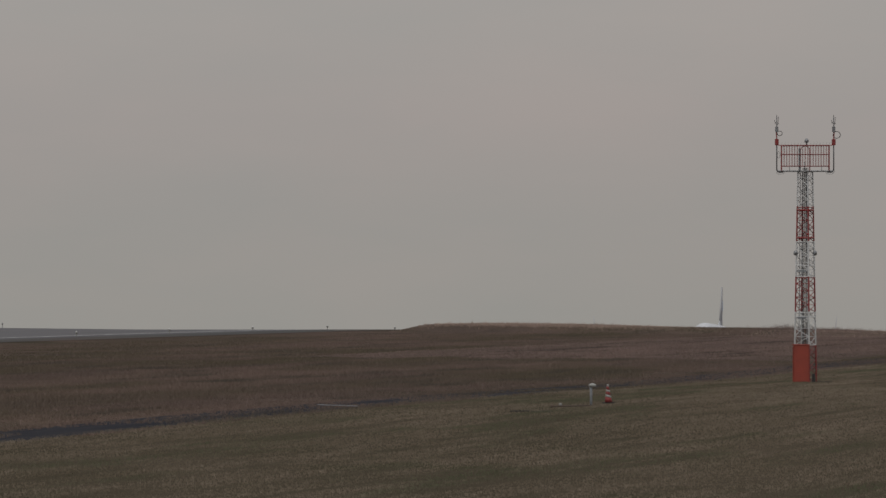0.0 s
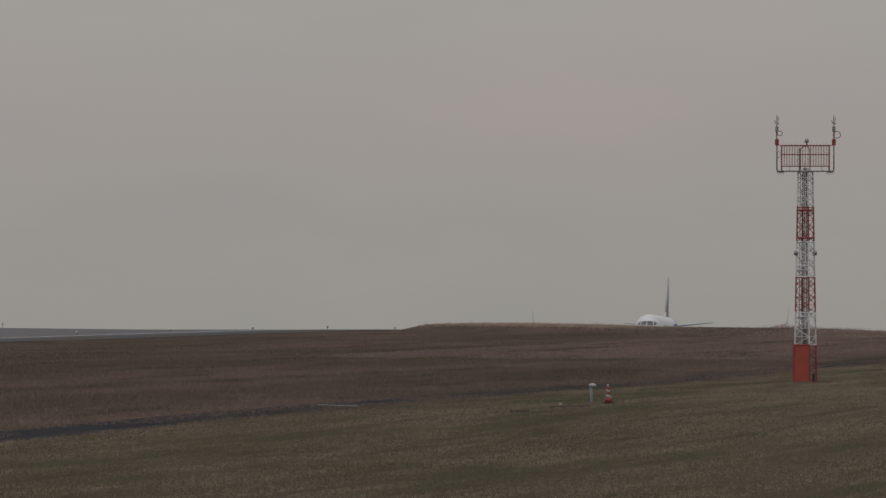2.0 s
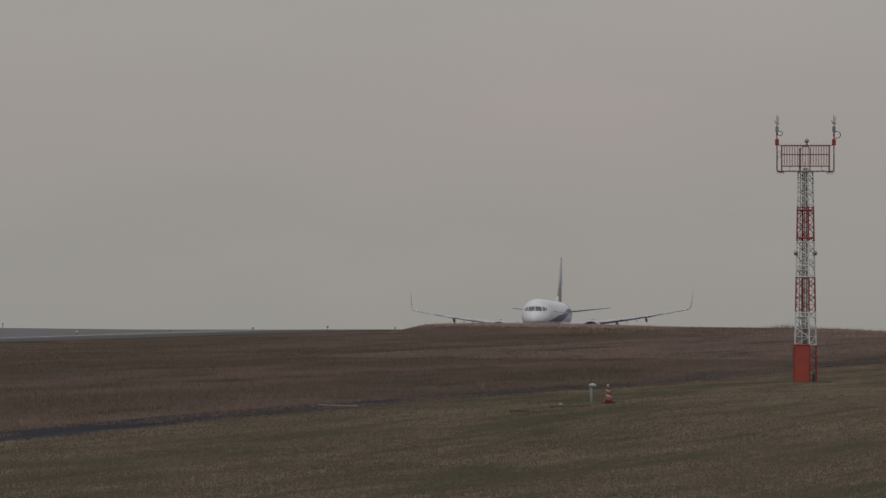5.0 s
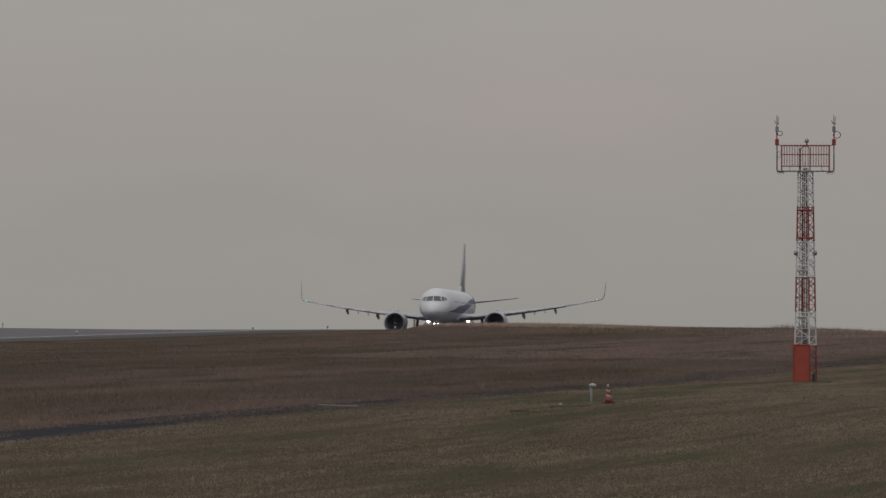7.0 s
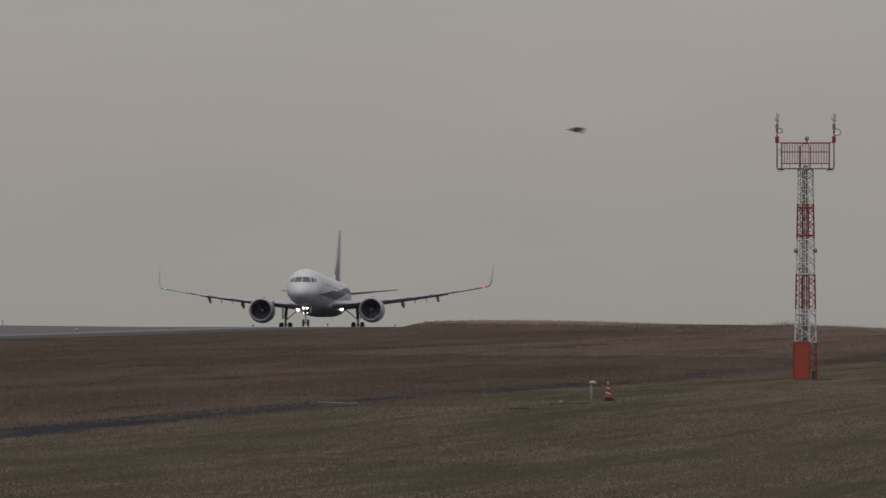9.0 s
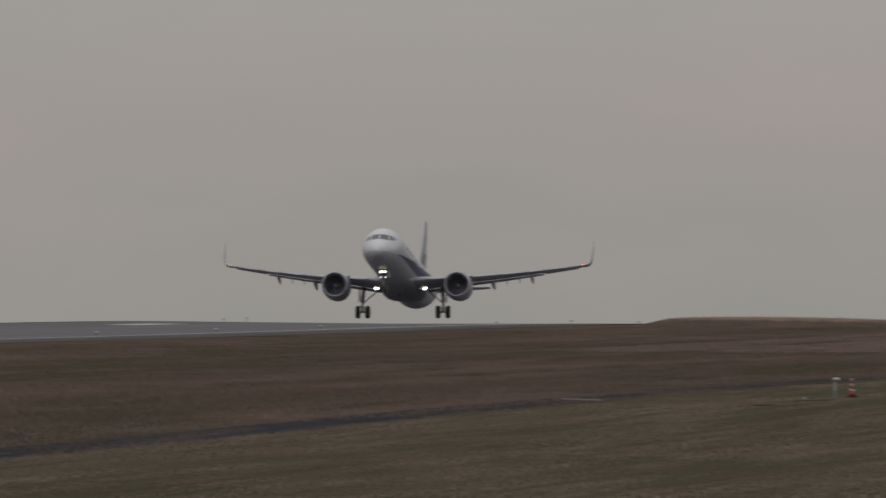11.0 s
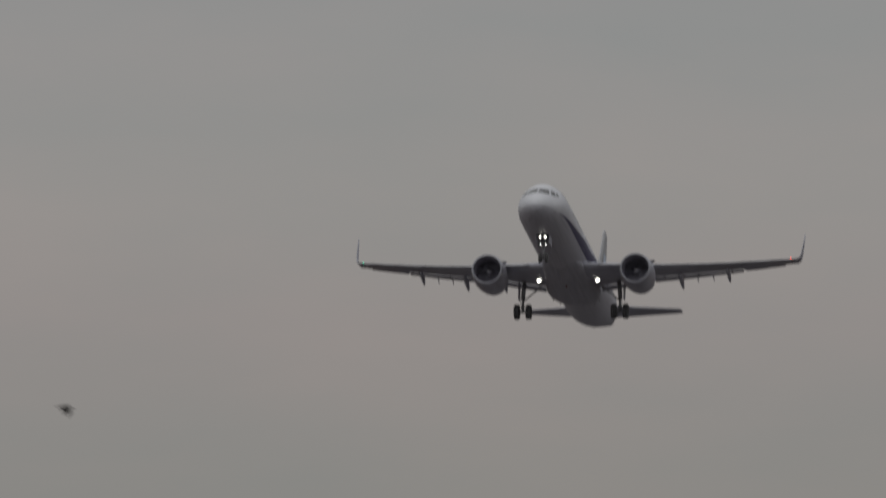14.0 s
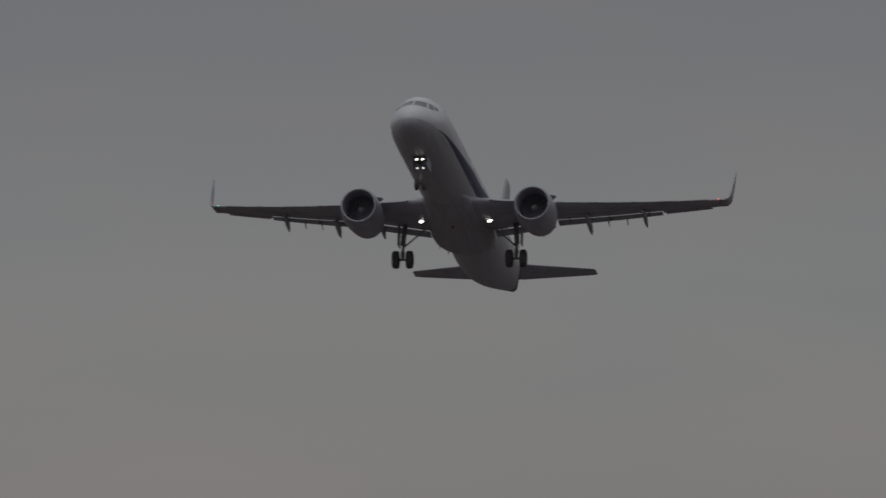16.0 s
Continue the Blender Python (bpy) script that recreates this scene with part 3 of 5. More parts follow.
    grass("bank_grass", "straw-coloured tall grass along the crest", rng, p[straw], h[straw], 5, 0.016, M_BANK)
    grass("crest_grass", "brown grass over the crest of the field", rng, p[~straw], h[~straw], 5, 0.016, M_TALL)


build_grass()


# ---------------------------------------------------------------- airliner
# Local space: nose +y, starboard +x, up +z, origin on the ground below the main gear.
NOSE = 21.98
FD = [0, 0.12, 0.45, 0.95, 1.5, 2.1, 2.8, 3.8, 5.2, 7.0, 31.0, 33.0, 35.0, 37.0, 39.0, 41.0, 43.0, 44.2, 44.5]
F_TOP = [3.30, 3.62, 3.98, 4.30, 4.60, 5.02, 5.46, 5.80, 5.95, 5.97, 5.97, 5.97, 5.96, 5.94, 5.90, 5.80, 5.62, 5.42, 5.30]
F_BOT = [3.14, 2.88, 2.62, 2.42, 2.28, 2.19, 2.11, 2.05, 2.02, 2.02, 2.02, 2.16, 2.50, 2.97, 3.50, 4.04, 4.60, 4.92, 5.02]
F_WID = [0.06, 0.39, 0.74, 1.05, 1.28, 1.47, 1.66, 1.84, 1.95, 1.975, 1.975, 1.94, 1.82, 1.61, 1.31, 0.96, 0.58, 0.32, 0.20]


def eased(d, values):
    """Smooth interpolation of the fuselage tables (Catmull-Rom slopes)."""
    i = max(0, min(len(FD) - 2, int(np.searchsorted(FD, d, "right")) - 1))
    x0, x1 = FD[i], FD[i + 1]
    h = x1 - x0
    t = (d - x0) / h

    def slope(k):
        if k == 0:
            return (values[1] - values[0]) / (FD[1] - FD[0])
        if k == len(FD) - 1:
            return (values[-1] - values[-2]) / (FD[-1] - FD[-2])
        a = (values[k] - values[k - 1]) / (FD[k] - FD[k - 1])
        b = (values[k + 1] - values[k]) / (FD[k + 1] - FD[k])
        return 0.0 if a * b <= 0 else 2 * a * b / (a + b)
    m0, m1 = slope(i), slope(i + 1)
    return (2 * t ** 3 - 3 * t * t + 1) * values[i] + (t ** 3 - 2 * t * t + t) * h * m0 + (-2 * t ** 3 + 3 * t * t) * values[i + 1] + (t ** 3 - t * t) * h * m1


def pinch(d, c):
    """How far the hull draws in above its middle round the windscreen."""
    t = max(0.0, 1 - abs(d - 2.5) / 2.1)
    return 1 - 0.21 * t * t * (3 - 2 * t) * max(0.0, c)


def hull(d, phi, out=0.0):
    """A point of the fuselage, d behind the nose, phi from the top towards starboard."""
    top, bot, w = eased(d, F_TOP), eased(d, F_BOT), eased(d, F_WID)
    zc, h = (top + bot) / 2, (top - bot) / 2
    return Vector(((w * pinch(d, math.cos(phi)) + out) * math.sin(phi), NOSE - d, zc + (h + out) * math.cos(phi)))


def on_nose(x, z, out=0.012):
    """The point of the nose's skin at that x and z."""
    a, b = 0.0, 8.0
    for _ in range(40):
        d = (a + b) / 2
        top, bot, w = eased(d, F_TOP), eased(d, F_BOT), eased(d, F_WID)
        zc, h = (top + bot) / 2, (top - bot) / 2
        c = (z - zc) / h
        if abs(c) >= 1 or abs(x) > w * pinch(d, c) * math.sqrt(1 - c * c):
            a = d
        else:
            b = d
    p = Vector((x, NOSE - d, z))
    return p + Vector((x * 0.5, 1.0, 0.9)).normalized() * out


def pane_patch(corners, out=0.012, n=6):
    """A curved pane between four (x, z) corners: low-in, low-out, high-out, high-in."""
    rows = []
    for j in range(n + 1):
        v = j / n
        row = []
        for i in range(n + 1):
            u = i / n
            x = (1 - v) * ((1 - u) * corners[0][0] + u * corners[1][0]) + v * ((1 - u) * corners[3][0] + u * corners[2][0])
            z = (1 - v) * ((1 - u) * corners[0][1] + u * corners[1][1]) + v * ((1 - u) * corners[3][1] + u * corners[2][1])
            row.append(on_nose(x, z, out))
        rows.append(row)
    return loft(rows, closed=False, caps=False)


FOIL = [(1.0, 0.0), (0.85, 0.28), (0.65, 0.62), (0.45, 0.90), (0.3, 1.0), (0.15, 0.88), (0.06, 0.62), (0.015, 0.33), (0.0, 0.0)]
FOIL = FOIL + [(c, -t * 0.8) for c, t in FOIL[-2:0:-1]]


def foil(x, lead, chord, z, thick, lean=0.0, twist=0.0):
    """A wing section: leading edge at (x, lead, z), chord towards -y; lean 0 is level span, 90 upright."""
    a, tw = radians(lean), radians(twist)
    out = []
    for c, t in FOIL:
        n = t * thick * chord * 0.5
        dy, dz = -c * chord * math.cos(tw) + n * math.sin(tw), -c * chord * math.sin(tw) + n * math.cos(tw)
        out.append((x - dz * math.sin(a), lead + dy, z + dz * math.cos(a)))
    return out


def wing_z(x):
    return 2.72 + 0.085 * (x - 1.9) + 0.0037 * (x - 1.9) ** 2


def wing_lead(x):
    return 5.60 - 0.52 * (x - 1.9)


def wing_tail(x):
    return -1.25 + 0.067 * (x - 1.9) if x < 6.4 else -0.95 - 0.277 * (x - 6.4)


def wing_rear(x):
    """Rear edge of the fixed wing: ahead of wing_tail where there are flaps."""
    return wing_tail(x) + (0.44 if 2.11 < x < 13.25 else 0.0)


PIVOT = Vector((1.9, 0, 2.72))


def side(data, sx, pivot=None):
    """Mirror verts for the port side and move them to the part's own origin."""
    verts, faces = data
    pv = Vector((0, 0, 0)) if pivot is None else Vector((pivot.x * sx, pivot.y, pivot.z))
    return [Vector((v[0] * sx, v[1], v[2])) - pv for v in verts], faces


def solid(data):
    """A bmesh from verts and faces, so that its normals are set outwards."""
    bm = bmesh.new()
    vs = [bm.verts.new(v) for v in data[0]]
    for f in data[1]:
        try:
            bm.faces.new([vs[i] for i in f])
        except ValueError:
            pass
    return bm


def lathe(profile, centre, axis="y", sides=28):
    """Profile of (along, radius) round an axis through centre."""
    rings = []
    for a, r in profile:
        ring = []
        for j in range(sides):
            c, s_ = r * math.cos(2 * math.pi * j / sides), r * math.sin(2 * math.pi * j / sides)
            o = {"x": (a, c, s_), "y": (c, a, s_), "z": (c, s_, a)}[axis]
            ring.append(Vector(centre) + Vector(o))
        rings.append(ring)
    return loft(rings)


def build_wing(plane, sx, lamp):
    pv = PIVOT
    rings = []
    for x in (0.6, 1.9, 2.1, 2.12, 3.0, 4.5, 6.4, 8.5, 10.5, 12.5, 13.24, 13.26, 14.5, 16.2, 17.0):
        lead, tail = wing_lead(x), wing_rear(x)
        rings.append(foil(x, lead, lead - tail, wing_z(x) + (0.0 if x > 1.5 else 0.05), 0.145 - 0.0022 * x, 4 + 0.5 * x, 1.5 - 0.15 * x))
    wing = part("wing", solid(side(loft(rings), sx, pv)), plane, "grey swept wing", M_WING, True)
    wing.location = (pv.x * sx, pv.y, pv.z)
    tip = [foil(17.0, wing_lead(17.0), 1.60, wing_z(17.0), 0.11, 14), foil(17.38, -2.62, 1.50, 4.96, 0.10, 30), foil(17.60, -2.92, 1.32, 5.22, 0.09, 55),
           foil(17.68, -3.25, 1.12, 5.68, 0.085, 76), foil(17.74, -3.85, 0.85, 6.50, 0.08, 84), foil(17.79, -4.55, 0.46, 7.46, 0.08, 85)]
    part("sharklet", solid(side(loft(tip), sx, pv)), wing, "upturned wing tip", M_WING, True)
    for a, b, gap in ((2.20, 6.2, 0.10), (6.45, 13.2, 0.02)):
        rings = []
        for i in range(7):
            x = a + (b - a) * i / 6
            full = 1.25 if x < 6.4 else 1.08 - 0.045 * (x - 6.4)
            lead = wing_rear(x) - gap
            drop = (wing_lead(x) - wing_rear(x)) * math.sin(radians(1.5 - 0.15 * x))
            rings.append(foil(x, lead, lead - (wing_tail(x) + 0.70 - full), wing_z(x) - drop - 0.035, 0.17, 6, 11))
        flap = part("flap", solid(side(loft(rings), sx, pv)), wing, "lowered trailing-edge flap", M_FLAP, True)
        # carriage arms that hold the flap to the wing
        for u in (0.12, 0.5, 0.88):
            bm = bmesh.new()
            x = a + (b - a) * u
            p = Vector((x * sx, wing_rear(x), wing_z(x) - 0.12)) - Vector((pv.x * sx, pv.y, pv.z))
            tube(bm, p + Vector((0, 0.5, 0.02)), p + Vector((0, -gap - 0.3, -0.06)), 0.035, 6)
            part("flap_arm", bm, wing, "", M_DARK)
    for a, b in ((2.3, 4.2), (4.25, 6.2), (6.5, 8.3), (8.4, 10.4), (10.5, 12.9)):
        rows = []
        for v in (0.30, 0.62):
            rows.append([])
            for i in range(5):
                x = a + (b - a) * i / 4
                lead, ch, tw = wing_lead(x), wing_lead(x) - wing_rear(x), radians(1.5 - 0.15 * x)
                n = -0.8 * (1.0 if v < 0.4 else 0.66) * (0.145 - 0.0022 * x) * ch * 0.5 - 0.006
                rows[-1].append((x, lead - v * ch, wing_z(x) - v * ch * math.sin(tw) + n))
        lines = [(Vector(rows[0][i]), Vector(rows[0][i + 1]), 0.012) for i in range(4)] + [(Vector(rows[1][i]), Vector(rows[1][i + 1]), 0.012) for i in range(4)] + [(Vector(rows[0][0]), Vector(rows[1][0]), 0.012)]
        seam = tubes(*[(Vector((p.x * sx, p.y, p.z)) - Vector((pv.x * sx, pv.y, pv.z)), Vector((q.x * sx, q.y, q.z)) - Vector((pv.x * sx, pv.y, pv.z)), r) for p, q, r in lines], sides=4)
        part("skin_seam", seam, wing, "dark seam between skin panels", M_STRUT)
    ail = [foil(x, wing_tail(x) + 0.24, 0.42, wing_z(x) - 0.01, 0.12, 8, 1) for x in (13.4, 15.0, 16.4)]
    part("aileron", solid(side(loft(ail), sx, pv)), wing, "", M_FLAP, True)
    for a, b in ((2.75, 4.75), (6.95, 9.25), (9.3, 11.6), (11.65, 13.9), (13.95, 16.3)):
        rings = [foil(x, wing_lead(x) + 0.22, 0.55, wing_z(x) - 0.05, 0.26, 6, -16) for x in (a, (a + b) / 2, b)]
        part("slat", solid(side(loft(rings), sx, pv)), wing, "extended leading-edge slat", M_SLAT, True)
    for x, size in ((5.35, 0.85), (8.50, 0.95), (12.12, 0.80)):
        y0, rings = wing_tail(x) + 1.85, []
        for i in range(11):
            u = i / 10
            r = 0.30 * size * max(0.05, math.sin(math.pi * min(1, u * 0.92 + 0.06)) ** 0.6)
            y, z = y0 - 2.95 * size * u, wing_z(x) - 0.38 * size - 0.30 * max(0, u - 0.35) - 0.45 * max(0, u - 0.55)
            rings.append([(x + r * 0.62 * math.sin(2 * math.pi * j / 14), y, z + r * math.cos(2 * math.pi * j / 14)) for j in range(14)])
        part("flap_fairing", solid(side(loft(rings), sx, pv)), wing, "canoe-shaped flap track fairing", M_WING, True)
    for x in (9.7, 10.9):
        bm = bmesh.new()
        p = Vector((x * sx, wing_tail(x) - 0.25, wing_z(x) - 0.38)) - Vector((pv.x * sx, pv.y, pv.z))
        tube(bm, p + Vector((0, 0.5, 0.15)), p + Vector((0, -0.1, -0.10)), 0.05, 6, 0.03)
        part("flap_hook", bm, wing, "", M_WING)
    part("navigation_light", solid(side(lathe([(0.10, 0.005), (0.05, 0.055), (-0.10, 0.05), (-0.2, 0.02)], (16.95, -2.32, 4.86), "y", 12), sx, pv)), wing, "glowing wing-tip light", lamp, True)
    part("strobe_lens", solid(side(lathe([(0.06, 0.005), (0.03, 0.05), (-0.10, 0.04)], (17.42, -2.60, 5.0), "y", 10), sx, pv)), wing, "", M_GLASS, True)
    return wing


def build_engine(plane, sx):
    cx, cz, y0 = 5.81, 2.13, 6.65
    eng = part("engine", solid(side(revolve([(y0 - 0.10, 1.205), (y0 - 0.45, 1.275), (y0 - 1.2, 1.335), (y0 - 2.2, 1.33), (y0 - 3.1, 1.24), (y0 - 3.9, 1.11), (y0 - 4.05, 1.08),
                                             (y0 - 3.9, 1.03), (y0 - 3.0, 1.0)], (cx, cz)), sx)), plane, "wide grey turbofan nacelle", M_NACELLE, True)
    part("inlet_lip", solid(side(revolve([(y0 - 0.102, 1.208), (y0 - 0.03, 1.165), (y0, 1.115), (y0 - 0.03, 1.07), (y0 - 0.14, 1.035)], (cx, cz), 48), sx)), eng, "bare metal inlet lip", M_LIP, True)
    part("inlet_duct", solid(side(revolve([(y0 - 0.14, 1.035), (y0 - 0.5, 1.0), (y0 - 1.3, 1.01), (y0 - 1.5, 1.01), (y0 - 1.52, 0.05)], (cx, cz)), sx)), eng, "", M_DUCT, True)
    for i in range(20):
        a = 2 * math.pi * i / 20
        bm, q = bmesh.new(), []
        for r, tw, w in ((0.30, 0.0, 0.07), (0.65, 0.10, 0.10), (0.99, 0.22, 0.13)):
            for sgn in (-1, 1):
                b = a + tw + sgn * w * 0.5 / r * 2.0
                q.append(bm.verts.new((sx * (cx + r * math.sin(b)), y0 - 1.30 + sgn * 0.10, cz + r * math.cos(b))))
        bm.faces.new((q[0], q[1], q[3], q[2]))
        bm.faces.new((q[2], q[3], q[5], q[4]))
        bmesh.ops.solidify(bm, geom=bm.faces[:], thickness=0.02)
        part("fan_blade", bm, eng, "dark fan blade", M_FAN)
    part("spinner", solid(side(lathe([(0.30, 0.01), (0.22, 0.09), (0.10, 0.18), (-0.05, 0.26), (-0.15, 0.28)], (cx, y0 - 1.25, cz), "y", 20), sx)), eng, "", M_SPIN, True)
    bm = bmesh.new()
    for i in range(5):
        a, b = 0.35 * i, 0.35 * (i + 1)
        ra, rb = 0.06 + 0.022 * i, 0.06 + 0.022 * (i + 1)
        tube(bm, (sx * cx + ra * math.cos(a), y0 - 0.965 - 0.6 * ra, cz + ra * math.sin(a)), (sx * cx + rb * math.cos(b), y0 - 0.965 - 0.6 * rb, cz + rb * math.sin(b)), 0.022 - 0.002 * i, 6)
    part("spinner_mark", bm, eng, "white spiral mark", M_BAND)
    part("core_nozzle", solid(side(revolve([(y0 - 3.0, 0.80), (y0 - 4.2, 0.72), (y0 - 5.0, 0.50), (y0 - 5.05, 0.46), (y0 - 4.6, 0.44), (y0 - 4.7, 0.36), (y0 - 5.6, 0.06)], (cx, cz)), sx)), eng, "heat-stained exhaust nozzle", M_HOT, True)
    for ang in (50, -50):
        a = radians(ang)
        d = Vector((math.sin(a), 0, math.cos(a)))
        c = Vector((cx, 0, cz))
        v = [c + d * 1.29 + Vector((0, y0 - 0.9, 0)), c + d * 1.32 + Vector((0, y0 - 2.2, 0)), c + d * 1.68 + Vector((0, y0 - 2.15, 0)), c + d * 1.62 + Vector((0, y0 - 1.7, 0))]
        t = Vector((d.z, 0, -d.x)) * 0.02
        vv = [p + t for p in v] + [p - t for p in v]
        part("strake", solid(side((vv, [(0, 1, 2, 3), (7, 6, 5, 4), (0, 4, 5, 1), (1, 5, 6, 2), (2, 6, 7, 3), (3, 7, 4, 0)]), sx)), eng, "", M_NACELLE)
    rings = []
    for y, lo, hi, w in ((y0 - 0.8, 1.30, 1.34, 0.05), (y0 - 1.6, 1.2, 1.50, 0.18), (y0 - 2.6, 1.1, 1.62, 0.24), (y0 - 4.2, 0.7, 1.0, 0.24), (y0 - 6.0, 0.3, 0.75, 0.2), (y0 - 7.2, 0.45, 0.6, 0.05)):
        rings.append([(cx + w * math.cos(q), y, cz + (lo + hi) / 2 - 0.25 * (y < y0 - 5) + (hi - lo) / 2 * math.sin(q)) for q in [2 * math.pi * j / 12 for j in range(12)]])
    part("pylon", solid(side(loft(rings), sx)), eng, "", M_NACELLE, True)
    return eng


def wheel(parent, cx, cy, cz, r, w):
    prof = [(-w * 0.42, r * 0.55), (-w * 0.5, r * 0.72), (-w * 0.47, r * 0.90), (-w * 0.30, r * 0.99), (-w * 0.1, r), (-w * 0.09, r * 0.985), (w * 0.09, r * 0.985), (w * 0.1, r), (w * 0.30, r * 0.99), (w * 0.47, r * 0.90), (w * 0.5, r * 0.72), (w * 0.42, r * 0.55)]
    part("tyre", solid(lathe(prof, (cx, cy, cz), "x", 28)), parent, "black rubber tyre", M_TYRE, True)
    part("hub", solid(lathe([(-w * 0.40, r * 0.2), (-w * 0.36, r * 0.54), (w * 0.36, r * 0.54), (w * 0.40, r * 0.2)], (cx, cy, cz), "x", 20)), parent, "", M_HUB, True)


GEARS = []


def build_main_gear(plane, sx):
    x, z = 3.83, 0.46
    bm = bmesh.new()
    tube(bm, (sx * (x - 0.1), 0.15, 2.85), (sx * x, 0.06, 1.45), 0.17, 14, 0.15)
    tube(bm, (sx * x, 0.06, 1.45), (sx * x, 0.04, z), 0.095, 14)
    tube(bm, (sx * (x - 0.62), 0.04, z), (sx * (x + 0.62), 0.04, z), 0.085, 12)
    tube(bm, (sx * x, 0.06, 0.98), (sx * x, 0.06, 0.62), 0.135, 12, 0.125)
    gear = part("main_gear", bm, plane, "two-wheeled main landing gear leg", M_STRUT, True)
    for o in (-0.465, 0.465):
        wheel(gear, sx * (x + o), 0.04, z, 0.60, 0.43)
    part("side_brace", tubes(((sx * 2.35, 0.1, 2.5), (sx * 3.05, 0.08, 1.95), 0.06), ((sx * 3.05, 0.08, 1.95), (sx * 3.75, 0.06, 1.35), 0.055)), gear, "", M_STRUT)
    part("torque_link", tubes(((sx * x, -0.12, 1.3), (sx * x, -0.42, 1.02), 0.045), ((sx * x, -0.42, 1.02), (sx * x, -0.1, 0.66), 0.045)), gear, "", M_STRUT)
    part("brake_line", tubes(((sx * (x + 0.13), 0.1, 2.2), (sx * (x + 0.17), 0.12, 1.2), 0.018), ((sx * (x + 0.17), 0.12, 1.2), (sx * (x + 0.1), 0.12, 0.6), 0.018)), gear, "", M_CABLE)
    bm = bmesh.new()
    box(bm, (min(sx * 4.12, sx * 4.18), -0.42, 1.40), (max(sx * 4.12, sx * 4.18), 0.48, 2.80), bevel=0.015)
    part("gear_door", bm, gear, "grey leg door", M_WING)
    GEARS.append(gear)


def build_nose_gear(plane):
    y, z = 16.58, 0.32
    gear = part("nose_gear", tubes(((0, y - 0.15, 2.25), (0, y - 0.03, 1.1), 0.105), ((0, y - 0.03, 1.1), (0, y, z), 0.06), ((-0.34, y, z), (0.34, y, z), 0.05), sides=12), plane, "nose landing gear leg with lamps", M_STRUT, True)
    for o in (-0.25, 0.25):
        wheel(gear, o, y, z, 0.38, 0.22)
    part("drag_brace", tubes(((-0.28, y - 1.0, 2.2), (-0.06, y, 1.25), 0.05), ((0.28, y - 1.0, 2.2), (0.06, y, 1.25), 0.05)), gear, "", M_STRUT)
    for sx in (-1, 1):
        bm = bmesh.new()
        box(bm, (sx * 0.50 - 0.02, y - 0.9, 1.42), (sx * 0.50 + 0.02, y + 0.7, 2.14), bevel=0.012)
        part("bay_door", bm, gear, "open nose gear door", M_WING)
        c = (sx * 0.20, y + 0.50, 1.85)
        part("lamp_can", solid(lathe([(-0.18, 0.04), (-0.10, 0.08), (0.0, 0.12), (0.32, 0.13), (0.32, 0.12), (0.0, 0.11), (-0.01, 0.105)], c, "y", 18)), gear, "dark lamp can", M_DARK, True)
        part("takeoff_lamp", solid(lathe([(0.02, 0.02), (0.01, 0.06), (-0.01, 0.104)], c, "y", 18)), gear, "bright white lamp", M_LAMP, True)
        part("turnoff_lamp", solid(lathe([(0.03, 0.02), (0.02, 0.03), (0.0, 0.042)], (sx * 0.20, y + 0.24, 1.37), "y", 12)), gear, "small white lamp", M_LAMP2, True)
    # flat dark plate: the hollow's shade is put into its colour
    bm = bmesh.new()
    box(bm, (-0.40, y - 0.9, 2.035), (0.40, y + 0.55, 2.065), bevel=0.008)
    part("nose_bay", bm, gear, "dark plate for the shade in the open nose gear bay", M_DARK)


